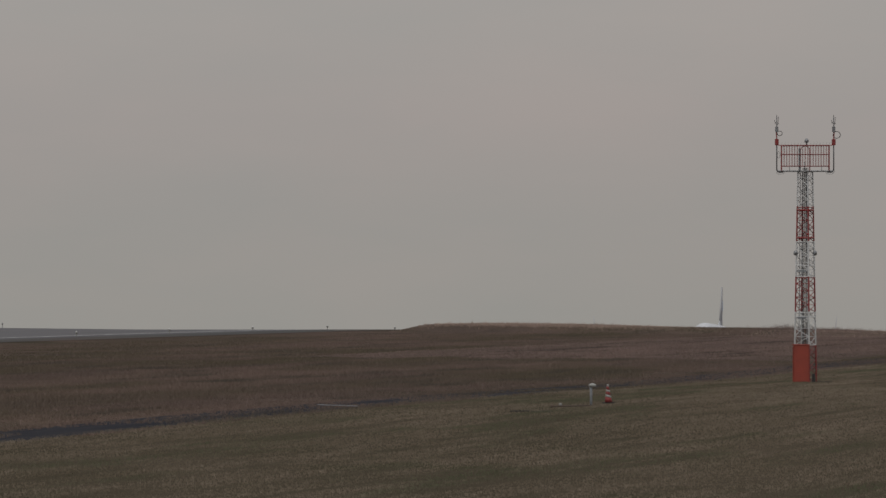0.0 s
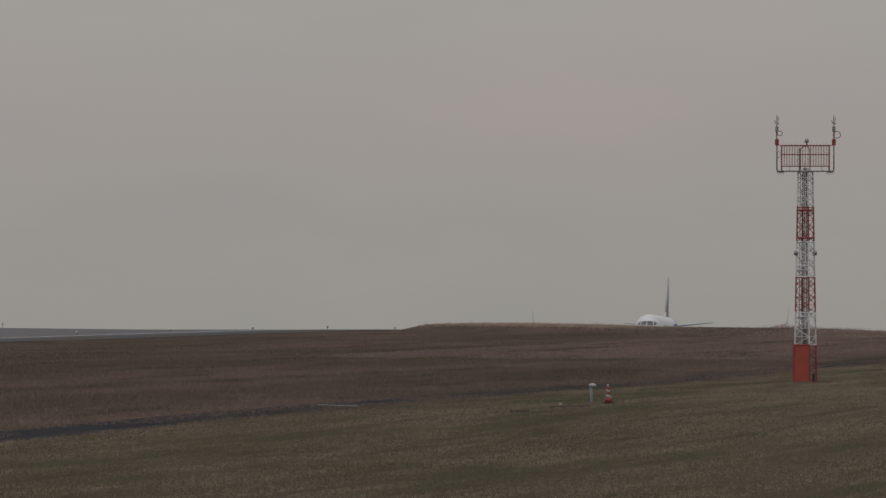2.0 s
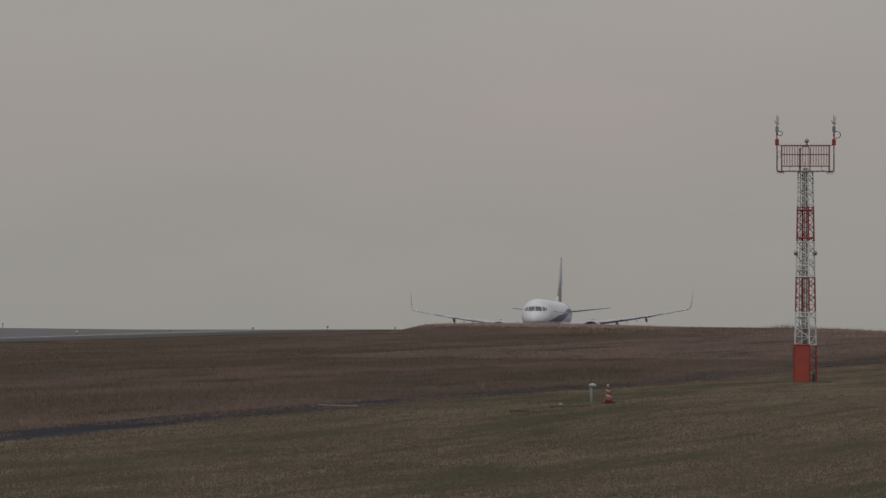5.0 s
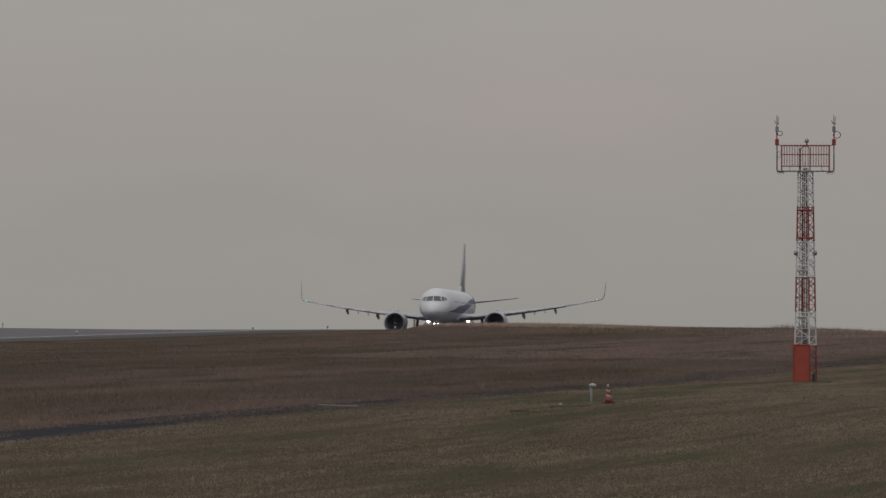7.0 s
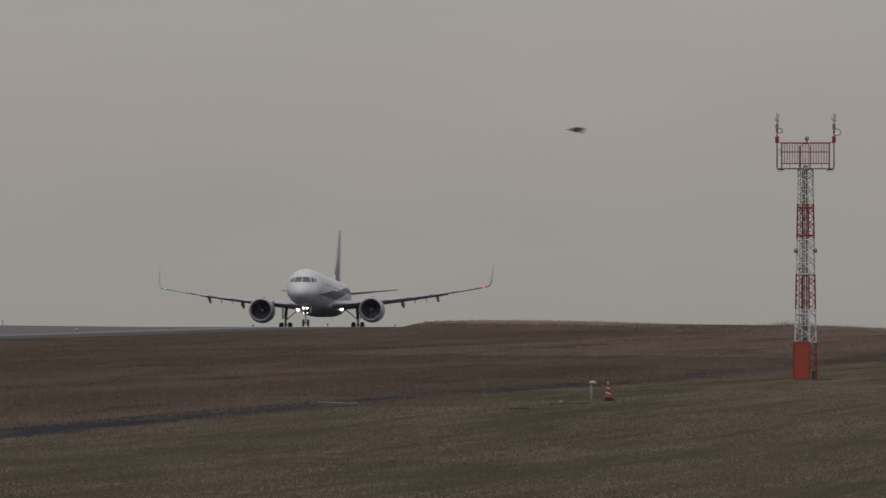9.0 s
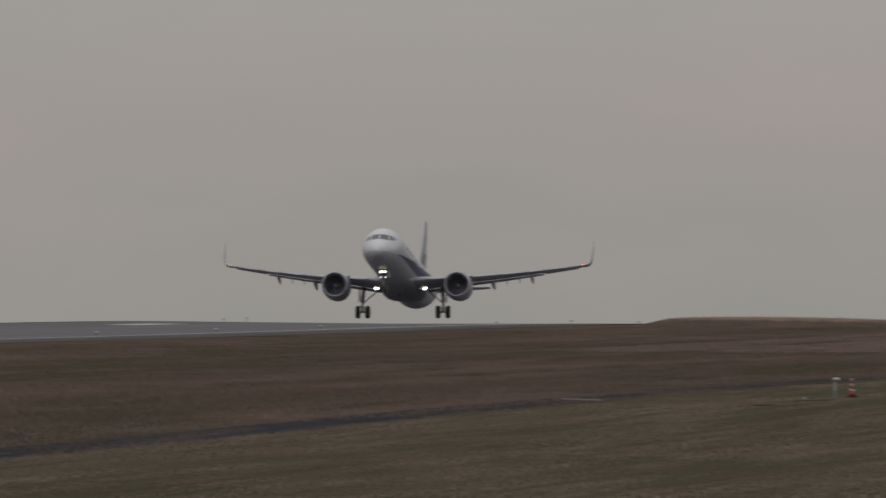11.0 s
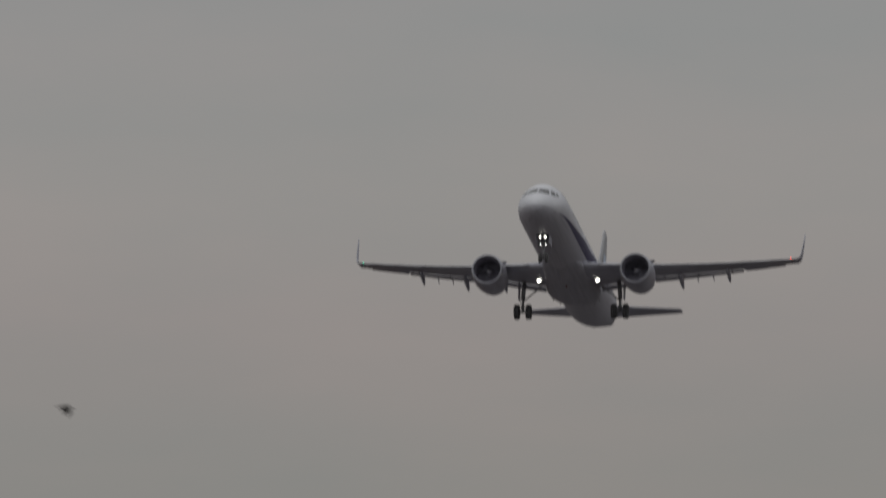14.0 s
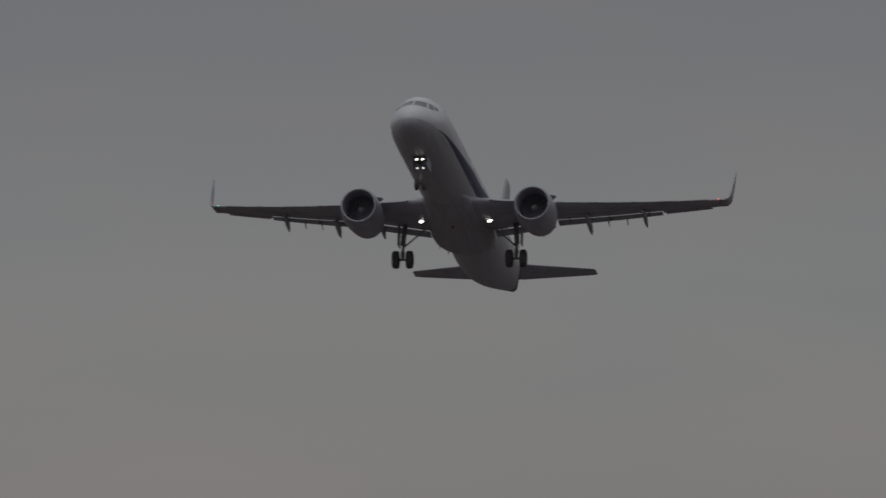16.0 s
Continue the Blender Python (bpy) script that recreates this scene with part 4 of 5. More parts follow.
def build_airliner():
    plane = base("airliner", "white twin-engined airliner with dark blue band and grey belly, gear down", "airplane")
    ds = [0.0, 0.03, 0.08, 0.16, 0.28, 0.45, 0.7, 0.95, 1.2, 1.5, 1.8, 2.1, 2.4, 2.8, 3.3, 3.8, 4.5, 5.2, 6.0, 7.0, 10, 13, 16, 19, 22, 25, 28, 30, 31, 32, 33, 34, 35, 36, 37, 38, 39, 40, 41, 42, 43, 43.7, 44.2, 44.5]
    n = 56
    fus = part("fuselage", solid(loft([[hull(d, 2 * math.pi * j / n) for j in range(n)] for d in ds])), plane, "", M_FUSE, True)
    # windscreen: two front panes and two on each side
    for sx in (-1, 1):
        for c in (((0.045, 4.43), (0.87, 4.39), (0.75, 4.95), (0.04, 5.00)), ((0.965, 4.405), (1.25, 4.44), (1.10, 4.90), (0.85, 4.935)), ((1.31, 4.465), (1.44, 4.56), (1.33, 4.79), (1.16, 4.87))):
            v, f = pane_patch(c)
            part("cockpit_pane", solid(([Vector((p.x * sx, p.y, p.z)) for p in v], f)), fus, "dark cockpit window", M_PANE, True)
    bm = bmesh.new()
    bmesh.ops.create_cube(bm, size=1)
    bmesh.ops.transform(bm, matrix=Matrix.Diagonal((0.03, 0.23, 0.33, 1)), verts=bm.verts)
    bmesh.ops.bevel(bm, geom=[e for e in bm.edges if abs(e.verts[0].co.x - e.verts[1].co.x) > 0.01], offset=0.08, segments=3, affect="EDGES")
    first = part("cabin_window", bm, fus, "small grey cabin window", M_CABIN)
    first.location = (1.934, 15.0, 4.35)
    for sx in (1, -1):
        for i in range(51):
            if (sx, i) == (1, 0) or i in (13, 14, 33, 34):
                continue
            o = new("cabin_window", first.data)
            o.parent, o.location = fus, (1.934 * sx, 15.0 - 0.533 * i, 4.35)
    for sx in (1, -1):
        for y in (17.0, 7.6, -3.9, -14.4):
            bm = bmesh.new()
            w = eased(NOSE - y, F_WID)
            tw = 0.02
            for a, b in (((0.42, 3.35), (0.42, 5.15)), ((-0.42, 3.35), (-0.42, 5.15)), ((-0.42, 5.15), (0.42, 5.15)), ((-0.42, 3.35), (0.42, 3.35))):
                pts = []
                for (yy, zz) in (a, b):
                    top, bot, ww = eased(NOSE - y - yy, F_TOP), eased(NOSE - y - yy, F_BOT), eased(NOSE - y - yy, F_WID)
                    u = max(-1, min(1, (zz - (top + bot) / 2) / ((top - bot) / 2)))
                    pts.append(Vector((sx * (ww * math.sqrt(1 - u * u) + 0.002), y + yy, zz)))
                tube(bm, pts[0], pts[1], 0.012, 4)
            part("door_seam", bm, fus, "cabin door outline", M_WING)
    # belly fairing between the wings
    stations = ((9.4, 0.9, 2.12), (7.8, 1.25, 2.06), (6.3, 1.55, 2.00), (4.8, 1.78, 1.91), (3.4, 1.82, 1.81), (2.0, 1.85, 1.73), (0.9, 2.02, 1.67), (-1.0, 2.13, 1.65), (-2.2, 2.08, 1.68), (-3.2, 1.86, 1.78), (-4.0, 1.45, 1.90), (-4.7, 0.5, 2.06))

    def fair(y, q, out=0.0):
        """A point of the fairing: round ahead, fuller in the flanks towards its rear."""
        w = np.interp(-y, [-p[0] for p in stations], [p[1] for p in stations]) + out
        lo = np.interp(-y, [-p[0] for p in stations], [p[2] for p in stations]) - out
        e = float(np.interp(y, [-1, 5], [0.72, 1.0]))
        return Vector((w * math.copysign(abs(math.cos(q)) ** e, math.cos(q)), y, 2.65 + (2.65 - lo) * math.copysign(abs(math.sin(q)) ** e, math.sin(q))))

    rings = [[fair(y, 2 * math.pi * j / 40) for j in range(40)] for y, _, _ in stations]
    fairing = part("belly_fairing", solid(loft(rings)), plane, "bulging grey wing-root fairing", M_BELLY, True)
    for sx in (1, -1):
        # small drain masts and scoops at the fairing's rear
        for y, q in ((-2.6, 0.5), (-3.4, 0.8)):
            p = fair(y, -q)
            part("drain_mast", tubes(((p.x * sx, p.y, p.z + 0.05), (p.x * sx, p.y - 0.12, p.z - 0.16), 0.03), sides=6), fairing, "", M_SLAT)
    build_wing_set(plane)
    for sx in (1, -1):
        build_engine(plane, sx)
        build_main_gear(plane, sx)
        # retractable landing lamp below the wing root
        c = (sx * 2.30, 2.0, 2.36)
        can = part("landing_lamp", solid(lathe([(-0.26, 0.06), (-0.16, 0.14), (0.0, 0.20), (0.40, 0.215), (0.40, 0.203), (0.0, 0.19), (-0.02, 0.185)], c, "y", 22)), plane, "bright landing lamp below the wing root", M_DARK, True)
        part("lamp_lens", solid(lathe([(0.035, 0.02), (0.025, 0.11), (0.0, 0.184)], c, "y", 22)), can, "", M_LAMP, True)
        c = (sx * 1.90, 2.30, 2.36)
        small = part("turnoff_light", solid(lathe([(-0.25, 0.04), (-0.1, 0.07), (0.14, 0.085), (0.14, 0.078), (-0.02, 0.07)], c, "y", 16)), plane, "small lamp in the wing root", M_STRUT, True)
        part("lamp_lens", solid(lathe([(0.02, 0.01), (0.01, 0.04), (-0.01, 0.066)], c, "y", 16)), small, "", M_LAMP2, True)
        part("lamp_arm", tubes(((sx * 2.30, 1.85, 2.36), (sx * 2.30, 1.7, 2.7), 0.05)), can, "", M_STRUT)
        tailplane = [foil(x, -14.55 - 0.60 * x, 4.15 - 0.455 * x, 4.64 + 0.10 * x, 0.10, 6) for x in (0.3, 1.5, 3.0, 4.5, 5.7, 6.2)] + [foil(6.30, -18.55, 1.05, 5.27, 0.05, 6)]
        hs = part("tailplane", solid(side(loft(tailplane), sx)), plane, "grey swept tailplane", M_WING, True)
        el = [foil(x, -14.55 - 0.60 * x - (4.15 - 0.455 * x) + 0.12, 0.22, 4.64 + 0.10 * x, 0.16, 6, -2) for x in (1.2, 6.0)]
        part("elevator_edge", solid(side(loft(el), sx)), hs, "", M_FLAP, True)
    build_nose_gear(plane)
    fin = []
    for z, lead, ch in ((5.5, -12.9, 6.3), (6.6, -13.75, 5.6), (8.5, -15.2, 4.35), (10.3, -16.6, 3.15), (11.5, -17.5, 2.35), (11.69, -17.85, 1.85)):
        ring = [(t * 0.064 * ch * 0.5 if t > 0 else t * 1.25 * 0.064 * ch * 0.5, lead - c * ch, z) for c, t in FOIL]
        fin.append(ring)
    fin_ob = part("fin", solid(loft(fin)), plane, "grey upright tail fin", M_FIN, True)
    edge = []
    for z, lead, ch in ((6.0, -13.3, 5.95), (8.5, -15.2, 4.35), (11.5, -17.5, 2.35)):
        edge.append([(1.06 * t * 0.064 * ch * 0.5 * (1.0 if t > 0 else 1.25), lead + 0.012 - c * ch, z) for c, t in FOIL if c <= 0.31])
    part("fin_leading_edge", solid(loft(edge)), fin_ob, "grey metal leading edge", M_FINEDGE, True)
    mark = []
    for z, c0, c1 in ((8.2, 0.42, 0.72), (9.6, 0.36, 0.66)):
        i = (z - 5.5) / 6.0
        lead, ch = -12.9 - 4.6 * i, 6.3 - 3.95 * i
        mark.append([(sx * 0.072 * ch * 0.58, lead - c * ch, z) for sx, c in ((-1, c0), (-1, c1), (1, c1), (1, c0))])
    part("fin_mark", solid(loft(mark)), fin_ob, "pale blue mark", M_FINMARK)
    fillet = [[(w * math.sin(q), y, 5.80 + h * math.cos(q)) for q in [2 * math.pi * j / 12 for j in range(12)]] for y, w, h in ((-10.4, 0.04, 0.14), (-11.8, 0.10, 0.42), (-13.2, 0.2, 0.85), (-14.2, 0.1, 0.9))]
    part("fin_fillet", solid(loft(fillet)), fin_ob, "", M_FUSE, True)
    part("exhaust_cone", solid(lathe([(0.15, 0.13), (-0.12, 0.12), (-0.13, 0.09), (0.1, 0.08)], (0, NOSE - 44.5, 5.16), "y", 18)), fus, "dark tail exhaust", M_HOT, True)
    part("beacon", solid(lathe([(-0.16, 0.03), (-0.12, 0.07), (0.02, 0.09)], (0, 3.2, 1.63), "z", 12)), plane, "red belly beacon", M_BEACON, True)
    for y, z, h in ((12.5, 2.02, 0.28), (-10.3, 2.12, 0.30), (-13.4, 2.7, 0.35)):
        part("blade_aerial", solid(loft([[(0.02 * math.cos(q), y + 0.14 * math.sin(q), z + 0.05) for q in (0, 1.57, 3.14, 4.71)], [(0.01 * math.cos(q), y - 0.12 + 0.07 * math.sin(q), z - h) for q in (0, 1.57, 3.14, 4.71)]])), fus, "", M_WING)
    for sx in (-1, 1):
        part("pitot_tube", tubes(((sx * 1.30, NOSE - 1.6, 3.0), (sx * 1.42, NOSE - 1.45, 2.98), 0.018), ((sx * 1.42, NOSE - 1.45, 2.98), (sx * 1.42, NOSE - 1.25, 2.98), 0.014)), fus, "", M_HUB)
    return plane


WINGS = []


def build_wing_set(plane):
    WINGS.append(build_wing(plane, 1, M_GREEN))
    WINGS.append(build_wing(plane, -1, M_RED))


airliner = build_airliner()


# ---------------------------------------------------------------- monitor tower
def soil(x, y):
    """World height of the ground under (x, y)."""
    ca, sa = math.cos(SLANT), math.sin(SLANT)
    return EYE + float(ground_height(sa * x + ca * y, -ca * x + sa * y))


def build_tower():
    tower = base("lattice_tower", "red and white lattice mast with railed platform and aerials", "tower")
    x0, y0 = 16.99, 600.0
    tower.location = (x0, y0, 1.955)
    turn = Matrix.Rotation(radians(-26.6), 3, "Z")

    def half(z):
        return 0.392 - (0.392 - 0.257) * z / 9.9

    def corner(i, z, k=1.0):
        a = half(z) * k
        return turn @ Vector(((-a, -a), (a, -a), (a, a), (-a, a))[i]).to_3d() + Vector((0, 0, z))

    bm = bmesh.new()
    box(bm, (-0.52, -0.52, -0.35), (0.52, 0.52, -0.045), turn.to_4x4(), 0.02)
    part("concrete_pad", bm, tower, "mossy concrete pad", M_PAD)
    for i in (0, 3):
        a, b = corner(i, -0.04, 1.05), corner((i + 1) % 4, -0.04, 1.05)
        u = (b - a).normalized()
        nrm = Vector((u.y, -u.x, 0))
        a2, b2 = a + u * 0.02, b - u * 0.02
        up = Vector((0, 0, 1.75 if i % 2 == 0 else 1.62))
        v = [a2, b2, b2 + up, a2 + up]
        part("cladding_panel", solid(([p + nrm * 0.03 for p in v] + list(v), [(0, 1, 2, 3), (7, 6, 5, 4), (0, 4, 5, 1), (1, 5, 6, 2), (2, 6, 7, 3), (3, 7, 4, 0)])), tower, "orange-red base panel", M_BOX)
        rim = tubes((a - u * 0.05 + up + nrm * 0.035, b + u * 0.03 + up + nrm * 0.035, 0.03), (a2 + nrm * 0.045, a2 + up + nrm * 0.045, 0.014), (b2 + nrm * 0.045, b2 + up + nrm * 0.045, 0.014), (a2 + nrm * 0.045 + up * 0.03, b2 + nrm * 0.045 + up * 0.03, 0.014), sides=6)
        part("panel_frame", rim, tower, "orange-red panel frame", M_BOX)
    bm = bmesh.new()
    box(bm, (0.30, -0.52, -0.05), (0.44, -0.40, 0.34), bevel=0.01)
    part("junction_box", bm, tower, "small dark box at the foot", M_CABLE)
    # low dark bar running to the right of the foot
    bm = bmesh.new()
    box(bm, (0.35, -0.66, -0.10), (1.25, -0.50, -0.01), bevel=0.01)
    part("cable_duct", bm, tower, "", M_RUBBER)
    bands = [(-0.06, 1.70, M_TRED), (1.70, 3.26, M_TWHITE), (3.26, 4.90, M_TRED), (4.90, 6.57, M_TWHITE), (6.57, 8.20, M_TRED), (8.20, 9.86, M_TWHITE)]
    for lo, hi, mat in bands:
        sec = part("mast_section", tubes(*[(corner(i, hi - 0.05), corner((i + 1) % 4, hi - 0.05), 0.02) for i in range(4)]), tower, "red lattice section" if mat is M_TRED else "white lattice section", mat)
        for i in range(4):
            part("leg", tubes((corner(i, lo), corner(i, hi), 0.038), sides=8), sec, "", mat)
        steps = max(4, round((hi - lo) / 0.36))
        lines = []
        for i in range(4):
            for q in range(steps):
                za, zb = lo + (hi - lo) * q / steps, lo + (hi - lo) * (q + 1) / steps
                a, b = (corner(i, za), corner((i + 1) % 4, zb)) if q % 2 == 0 else (corner((i + 1) % 4, za), corner(i, zb))
                lines.append((a, b, 0.018))
                if q:
                    lines.append((corner(i, za), corner((i + 1) % 4, za), 0.014))
        tagged(part("bracing", tubes(*lines, sides=5), sec, "", mat), kind="stuff")
    # flanges where the sections are bolted
    for z in (1.70, 5.42, 4.90, 3.02, 8.02, 6.72):
        bm = bmesh.new()
        for i in range(4):
            a, b = corner(i, z), corner((i + 1) % 4, z)
            tube(bm, a, b, 0.052 if z in (8.02, 6.72) else 0.026, 6)
        part("collar", bm, tower, "", M_TRED if z in (8.02, 6.72) else M_TWHITE)
    for i in (0, 2):
        p = corner(i, 6.00)
        part("obstruction_lamp", solid(lathe([(-0.10, 0.05), (-0.07, 0.095), (0.05, 0.10), (0.11, 0.07), (0.14, 0.01)], p + (p - Vector((0, 0, p.z))).normalized() * 0.04, "z", 12)), tower, "", M_GALV, True)
    for z, w in ((5.16, 0.22), (2.98, 0.22)):
        bm = bmesh.new()
        box(bm, (-w, -0.40, z - 0.05), (w, -0.36, z + 0.05), turn.to_4x4(), 0.005)
        part("sign_plate", bm, tower, "pale plate on the mast", M_POST)
    # feeder cables and ladder in the mast
    for x, y, r in ((-0.12, 0.0, 0.018), (-0.055, 0.04, 0.022), (0.03, -0.02, 0.020), (0.085, 0.06, 0.018), (0.15, 0.05, 0.014)):
        part("feeder_cable", tubes(((x, y, 0.3), (x * 0.9, y, 10.0), r), sides=6), tower, "black feeder cable", M_CABLE)
    lad = tubes(((-0.30, 0.18, 0.3), (-0.22, 0.14, 10.3), 0.018), ((-0.08, 0.28, 0.3), (-0.02, 0.22, 10.3), 0.018))
    for q in range(32):
        z = 0.5 + q * 0.30
        u = z / 10.3
        tube(lad, (-0.30 + 0.08 * u, 0.18 - 0.04 * u, z), (-0.08 + 0.06 * u, 0.28 - 0.06 * u, z), 0.010, 5)
    part("ladder", lad, tower, "", M_GALV)
    part("conduit", tubes(((0.09, -0.12, 0.3), (0.07, -0.10, 9.8), 0.024), sides=8), tower, "grey conduit", M_GALV)
    # platform
    W, D, Z = 1.115, 0.52, 9.87
    plat = part("platform", tubes(((-1.30, 0, Z - 0.02), (1.30, 0, Z - 0.02), 0.035)), tower, "steel platform deck", M_GALV)
    for y in (-D, D):
        part("deck_beam", tubes(((-1.30, y * 0.8, Z - 0.02), (1.30, y * 0.8, Z - 0.02), 0.035)), plat, "", M_GALV)
    for x in np.linspace(-W, W, 9):
        part("deck_bar", tubes(((x, -D, Z), (x, D, Z), 0.016), sides=5), plat, "", M_GALV)
    for sx in (-1, 1):
        for y in (-0.2, 0.2):
            part("bracket", tubes(((sx * 0.30, y, Z - 0.02), (sx * 0.62, y, Z - 0.02), 0.04)), plat, "", M_GALV)
    for z, r in ((11.05, 0.028), (10.63, 0.019), (10.08, 0.019)):
        ring = [(-W, -D, z), (W, -D, z), (W, D, z), (-W, D, z)]
        part("guard_rail", tubes(*[(ring[i], ring[(i + 1) % 4], r) for i in range(4)]), plat, "red guard rail", M_TRED)
    posts = [(x, y) for x in np.linspace(-W, W, 19) for y in (-D, D)] + [(sx * W, y) for sx in (-1, 1) for y in (-0.17, 0.17)]
    for i, (x, y) in enumerate(posts):
        strong = abs(abs(x) - W) < 0.01
        part("rail_bar", tubes(((x, y, Z if strong else 10.08), (x, y, 11.05), 0.019 if strong else 0.0085)), plat, "red rail bar", M_TRED)
    for x in (-W, -0.75, 0.75, W):
        part("stanchion", tubes(((x, -D, Z), (x, -D, 10.09), 0.013)), plat, "", M_GALV)
    G = -D + 0.06
    part("gate_post", tubes(((-0.29, G, Z), (-0.29, G, 10.92), 0.034), ((-0.24, G, Z), (-0.24, G, 10.86), 0.020)), plat, "grey gate post", M_GALV)
    part("gate_hoop", tubes(((0.20, G, Z), (0.20, G, 10.90), 0.024), ((-0.24, G, 10.84), (-0.16, G, 10.97), 0.016), ((-0.16, G, 10.97), (-0.02, G, 11.02), 0.016), ((-0.02, G, 11.02), (0.12, G, 10.98), 0.016), ((0.12, G, 10.98), (0.20, G, 10.88), 0.016)), plat, "red ladder hoop", M_TRED)
    lamp = part("top_lamp", solid(lathe([(-0.14, 0.03), (-0.02, 0.035), (0.0, 0.09), (0.07, 0.11), (0.14, 0.08), (0.19, 0.02)], (0.06, -0.1, 11.20), "z", 14)), plat, "grey lamp on a short stem", M_GALV, True)
    # thin bird spikes on the top rail
    bm = bmesh.new()
    for x in np.linspace(-W, W, 16):
        tube(bm, (x, -D, 11.05), (x + 0.02, -D, 11.22), 0.005, 4, 0.002)
    part("spike", bm, plat, "", M_GALV)
    for sx in (-1, 1):
        X = sx * 1.335
        aer = part("aerial", tubes(((sx * 1.02, 0, Z - 0.06), (sx * 1.26, 0, Z - 0.06), 0.035), ((sx * 1.26, 0, Z - 0.06), (X, 0, Z + 0.04), 0.035), ((X, 0, Z + 0.04), (X, 0, 11.1), 0.028),
                                   ((X, 0, 11.1), (X, 0, 12.38), 0.022), sides=8), plat, "thin aerial on a bent pipe", M_AERIAL, True)
        bm = bmesh.new()
        box(bm, (X - 0.09, -0.08, 11.06), (X + 0.09, 0.08, 11.36), bevel=0.02)
        part("red_housing", bm, aer, "dark red housing", M_TRED)
        bm = bmesh.new()
        box(bm, (X - 0.075, -0.07, 11.68), (X + 0.075, 0.07, 11.95), bevel=0.02)
        part("head_box", bm, aer, "grey instrument head", M_GALV)
        part("clamp", tubes(((X, 0, 11.36), (X + 0.02 * sx, 0, 11.68), 0.03)), aer, "", M_TRED)
        lines, c = [], Vector((X + 0.14, 0, 11.62 if sx < 0 else 11.55))
        k = 0.11 if sx < 0 else 0.16
        for q in range(10):
            a, b = radians(-200 + 32 * q), radians(-200 + 32 * (q + 1))
            lines.append((c + Vector((k * 1.1 * math.cos(a), 0, k * math.sin(a))), c + Vector((k * 1.1 * math.cos(b), 0, k * math.sin(b))), 0.018))
        part("cable_loop", tubes(*lines), aer, "black cable loop", M_CABLE)
        # slack cable below the pipe's elbow, and one down the pipe
        e, loops = Vector((sx * 1.16, -0.05, Z - 0.04)), []
        for q in range(8):
            a, b = radians(180 + 26 * q), radians(180 + 26 * (q + 1))
            loops.append((e + Vector((0.20 * math.cos(a), 0, 0.13 * math.sin(a))), e + Vector((0.20 * math.cos(b), 0, 0.13 * math.sin(b))), 0.010))
        part("slack_cable", tubes(*loops), aer, "pale slack cable", M_GALV)
        if sx < 0:
            e = Vector((X + 0.09, -0.04, 10.62))
            part("coiled_cable", tubes(*[(e + Vector((0.07 * math.cos(radians(40 * q)), 0, 0.16 * math.sin(radians(40 * q)))), e + Vector((0.07 * math.cos(radians(40 * q + 40)), 0, 0.16 * math.sin(radians(40 * q + 40)))), 0.009) for q in range(9)]), aer, "", M_CABLE)
        part("rail_tie", tubes(((X, 0, 11.08), (sx * W, -D, 11.05), 0.02)), aer, "", M_TRED)
        rods = [((X - 0.09, 0, 12.15), (X + 0.10, 0, 12.07), 0.014), ((X + 0.05, 0, 12.0), (X + 0.08, 0, 12.40), 0.012), ((X - 0.06, 0, 12.05), (X - 0.11, 0, 12.25), 0.012), ((X, 0, 12.38), (X, 0, 12.48), 0.014)]
        part("antenna_rod", tubes(*rods), aer, "", M_CABLE)
    return tower


build_tower()


# ---------------------------------------------------------------- small things on the lawn
def build_cone():
    x0, y0 = 6.08, 470.0
    cone = base("traffic_cone", "red and white banded traffic cone on a black base", "cone")
    cone.location = (x0, y0, soil(x0, y0) + 0.01)
    bm = bmesh.new()
    box(bm, (-0.20, -0.20, 0.0), (0.20, 0.20, 0.045), Matrix.Rotation(0.3, 4, "Z"), 0.015)
    part("cone_base", bm, cone, "black rubber base", M_RUBBER)

    def ring(z, tilt, out):
        pts = []
        for j in range(24):
            q = 2 * math.pi * j / 24
            zz = min(0.70, max(0.04, z + tilt * math.cos(q)))
            r = 0.140 - 0.107 * (zz - 0.04) / 0.66 + out
            pts.append((r * math.cos(q) - 0.05 * (zz - 0.04), r * math.sin(q), zz))
        return pts
    levels = ((0.04, 0.0), (0.23, -0.030), (0.31, -0.030), (0.43, -0.022), (0.50, -0.022), (0.62, -0.014), (0.70, 0.0))
    for i in range(6):
        out = 0.002 * (i % 2)
        rings = [ring(*levels[i], out), ring(*levels[i + 1], out)]
        part("cone_body" if i % 2 == 0 else "white_band", solid(loft(rings)), cone, "faded red plastic" if i % 2 == 0 else "white reflective band", M_CONE if i % 2 == 0 else M_BAND, True)


build_cone()


def build_post():
    x0, y0 = 5.36, 463.0
    post = base("marker_post", "white capped marker post standing in the lawn", "post")
    post.location = (x0, y0, soil(x0, y0))
    part("shaft", solid(lathe([(-0.2, 0.048), (0.68, 0.048), (0.69, 0.036)], (0, 0, 0), "z", 16)), post, "", M_POST, True)
    part("cap", solid(lathe([(-0.07, 0.09), (-0.05, 0.13), (0.0, 0.135), (0.03, 0.12), (0.06, 0.04)], (0.045, 0, 0.735), "z", 20)), post, "wide white cap", M_BAND, True)
    part("neck", solid(lathe([(0.66, 0.035), (0.75, 0.035)], (0, 0, 0), "z", 12)), post, "", M_GALV)


build_post()


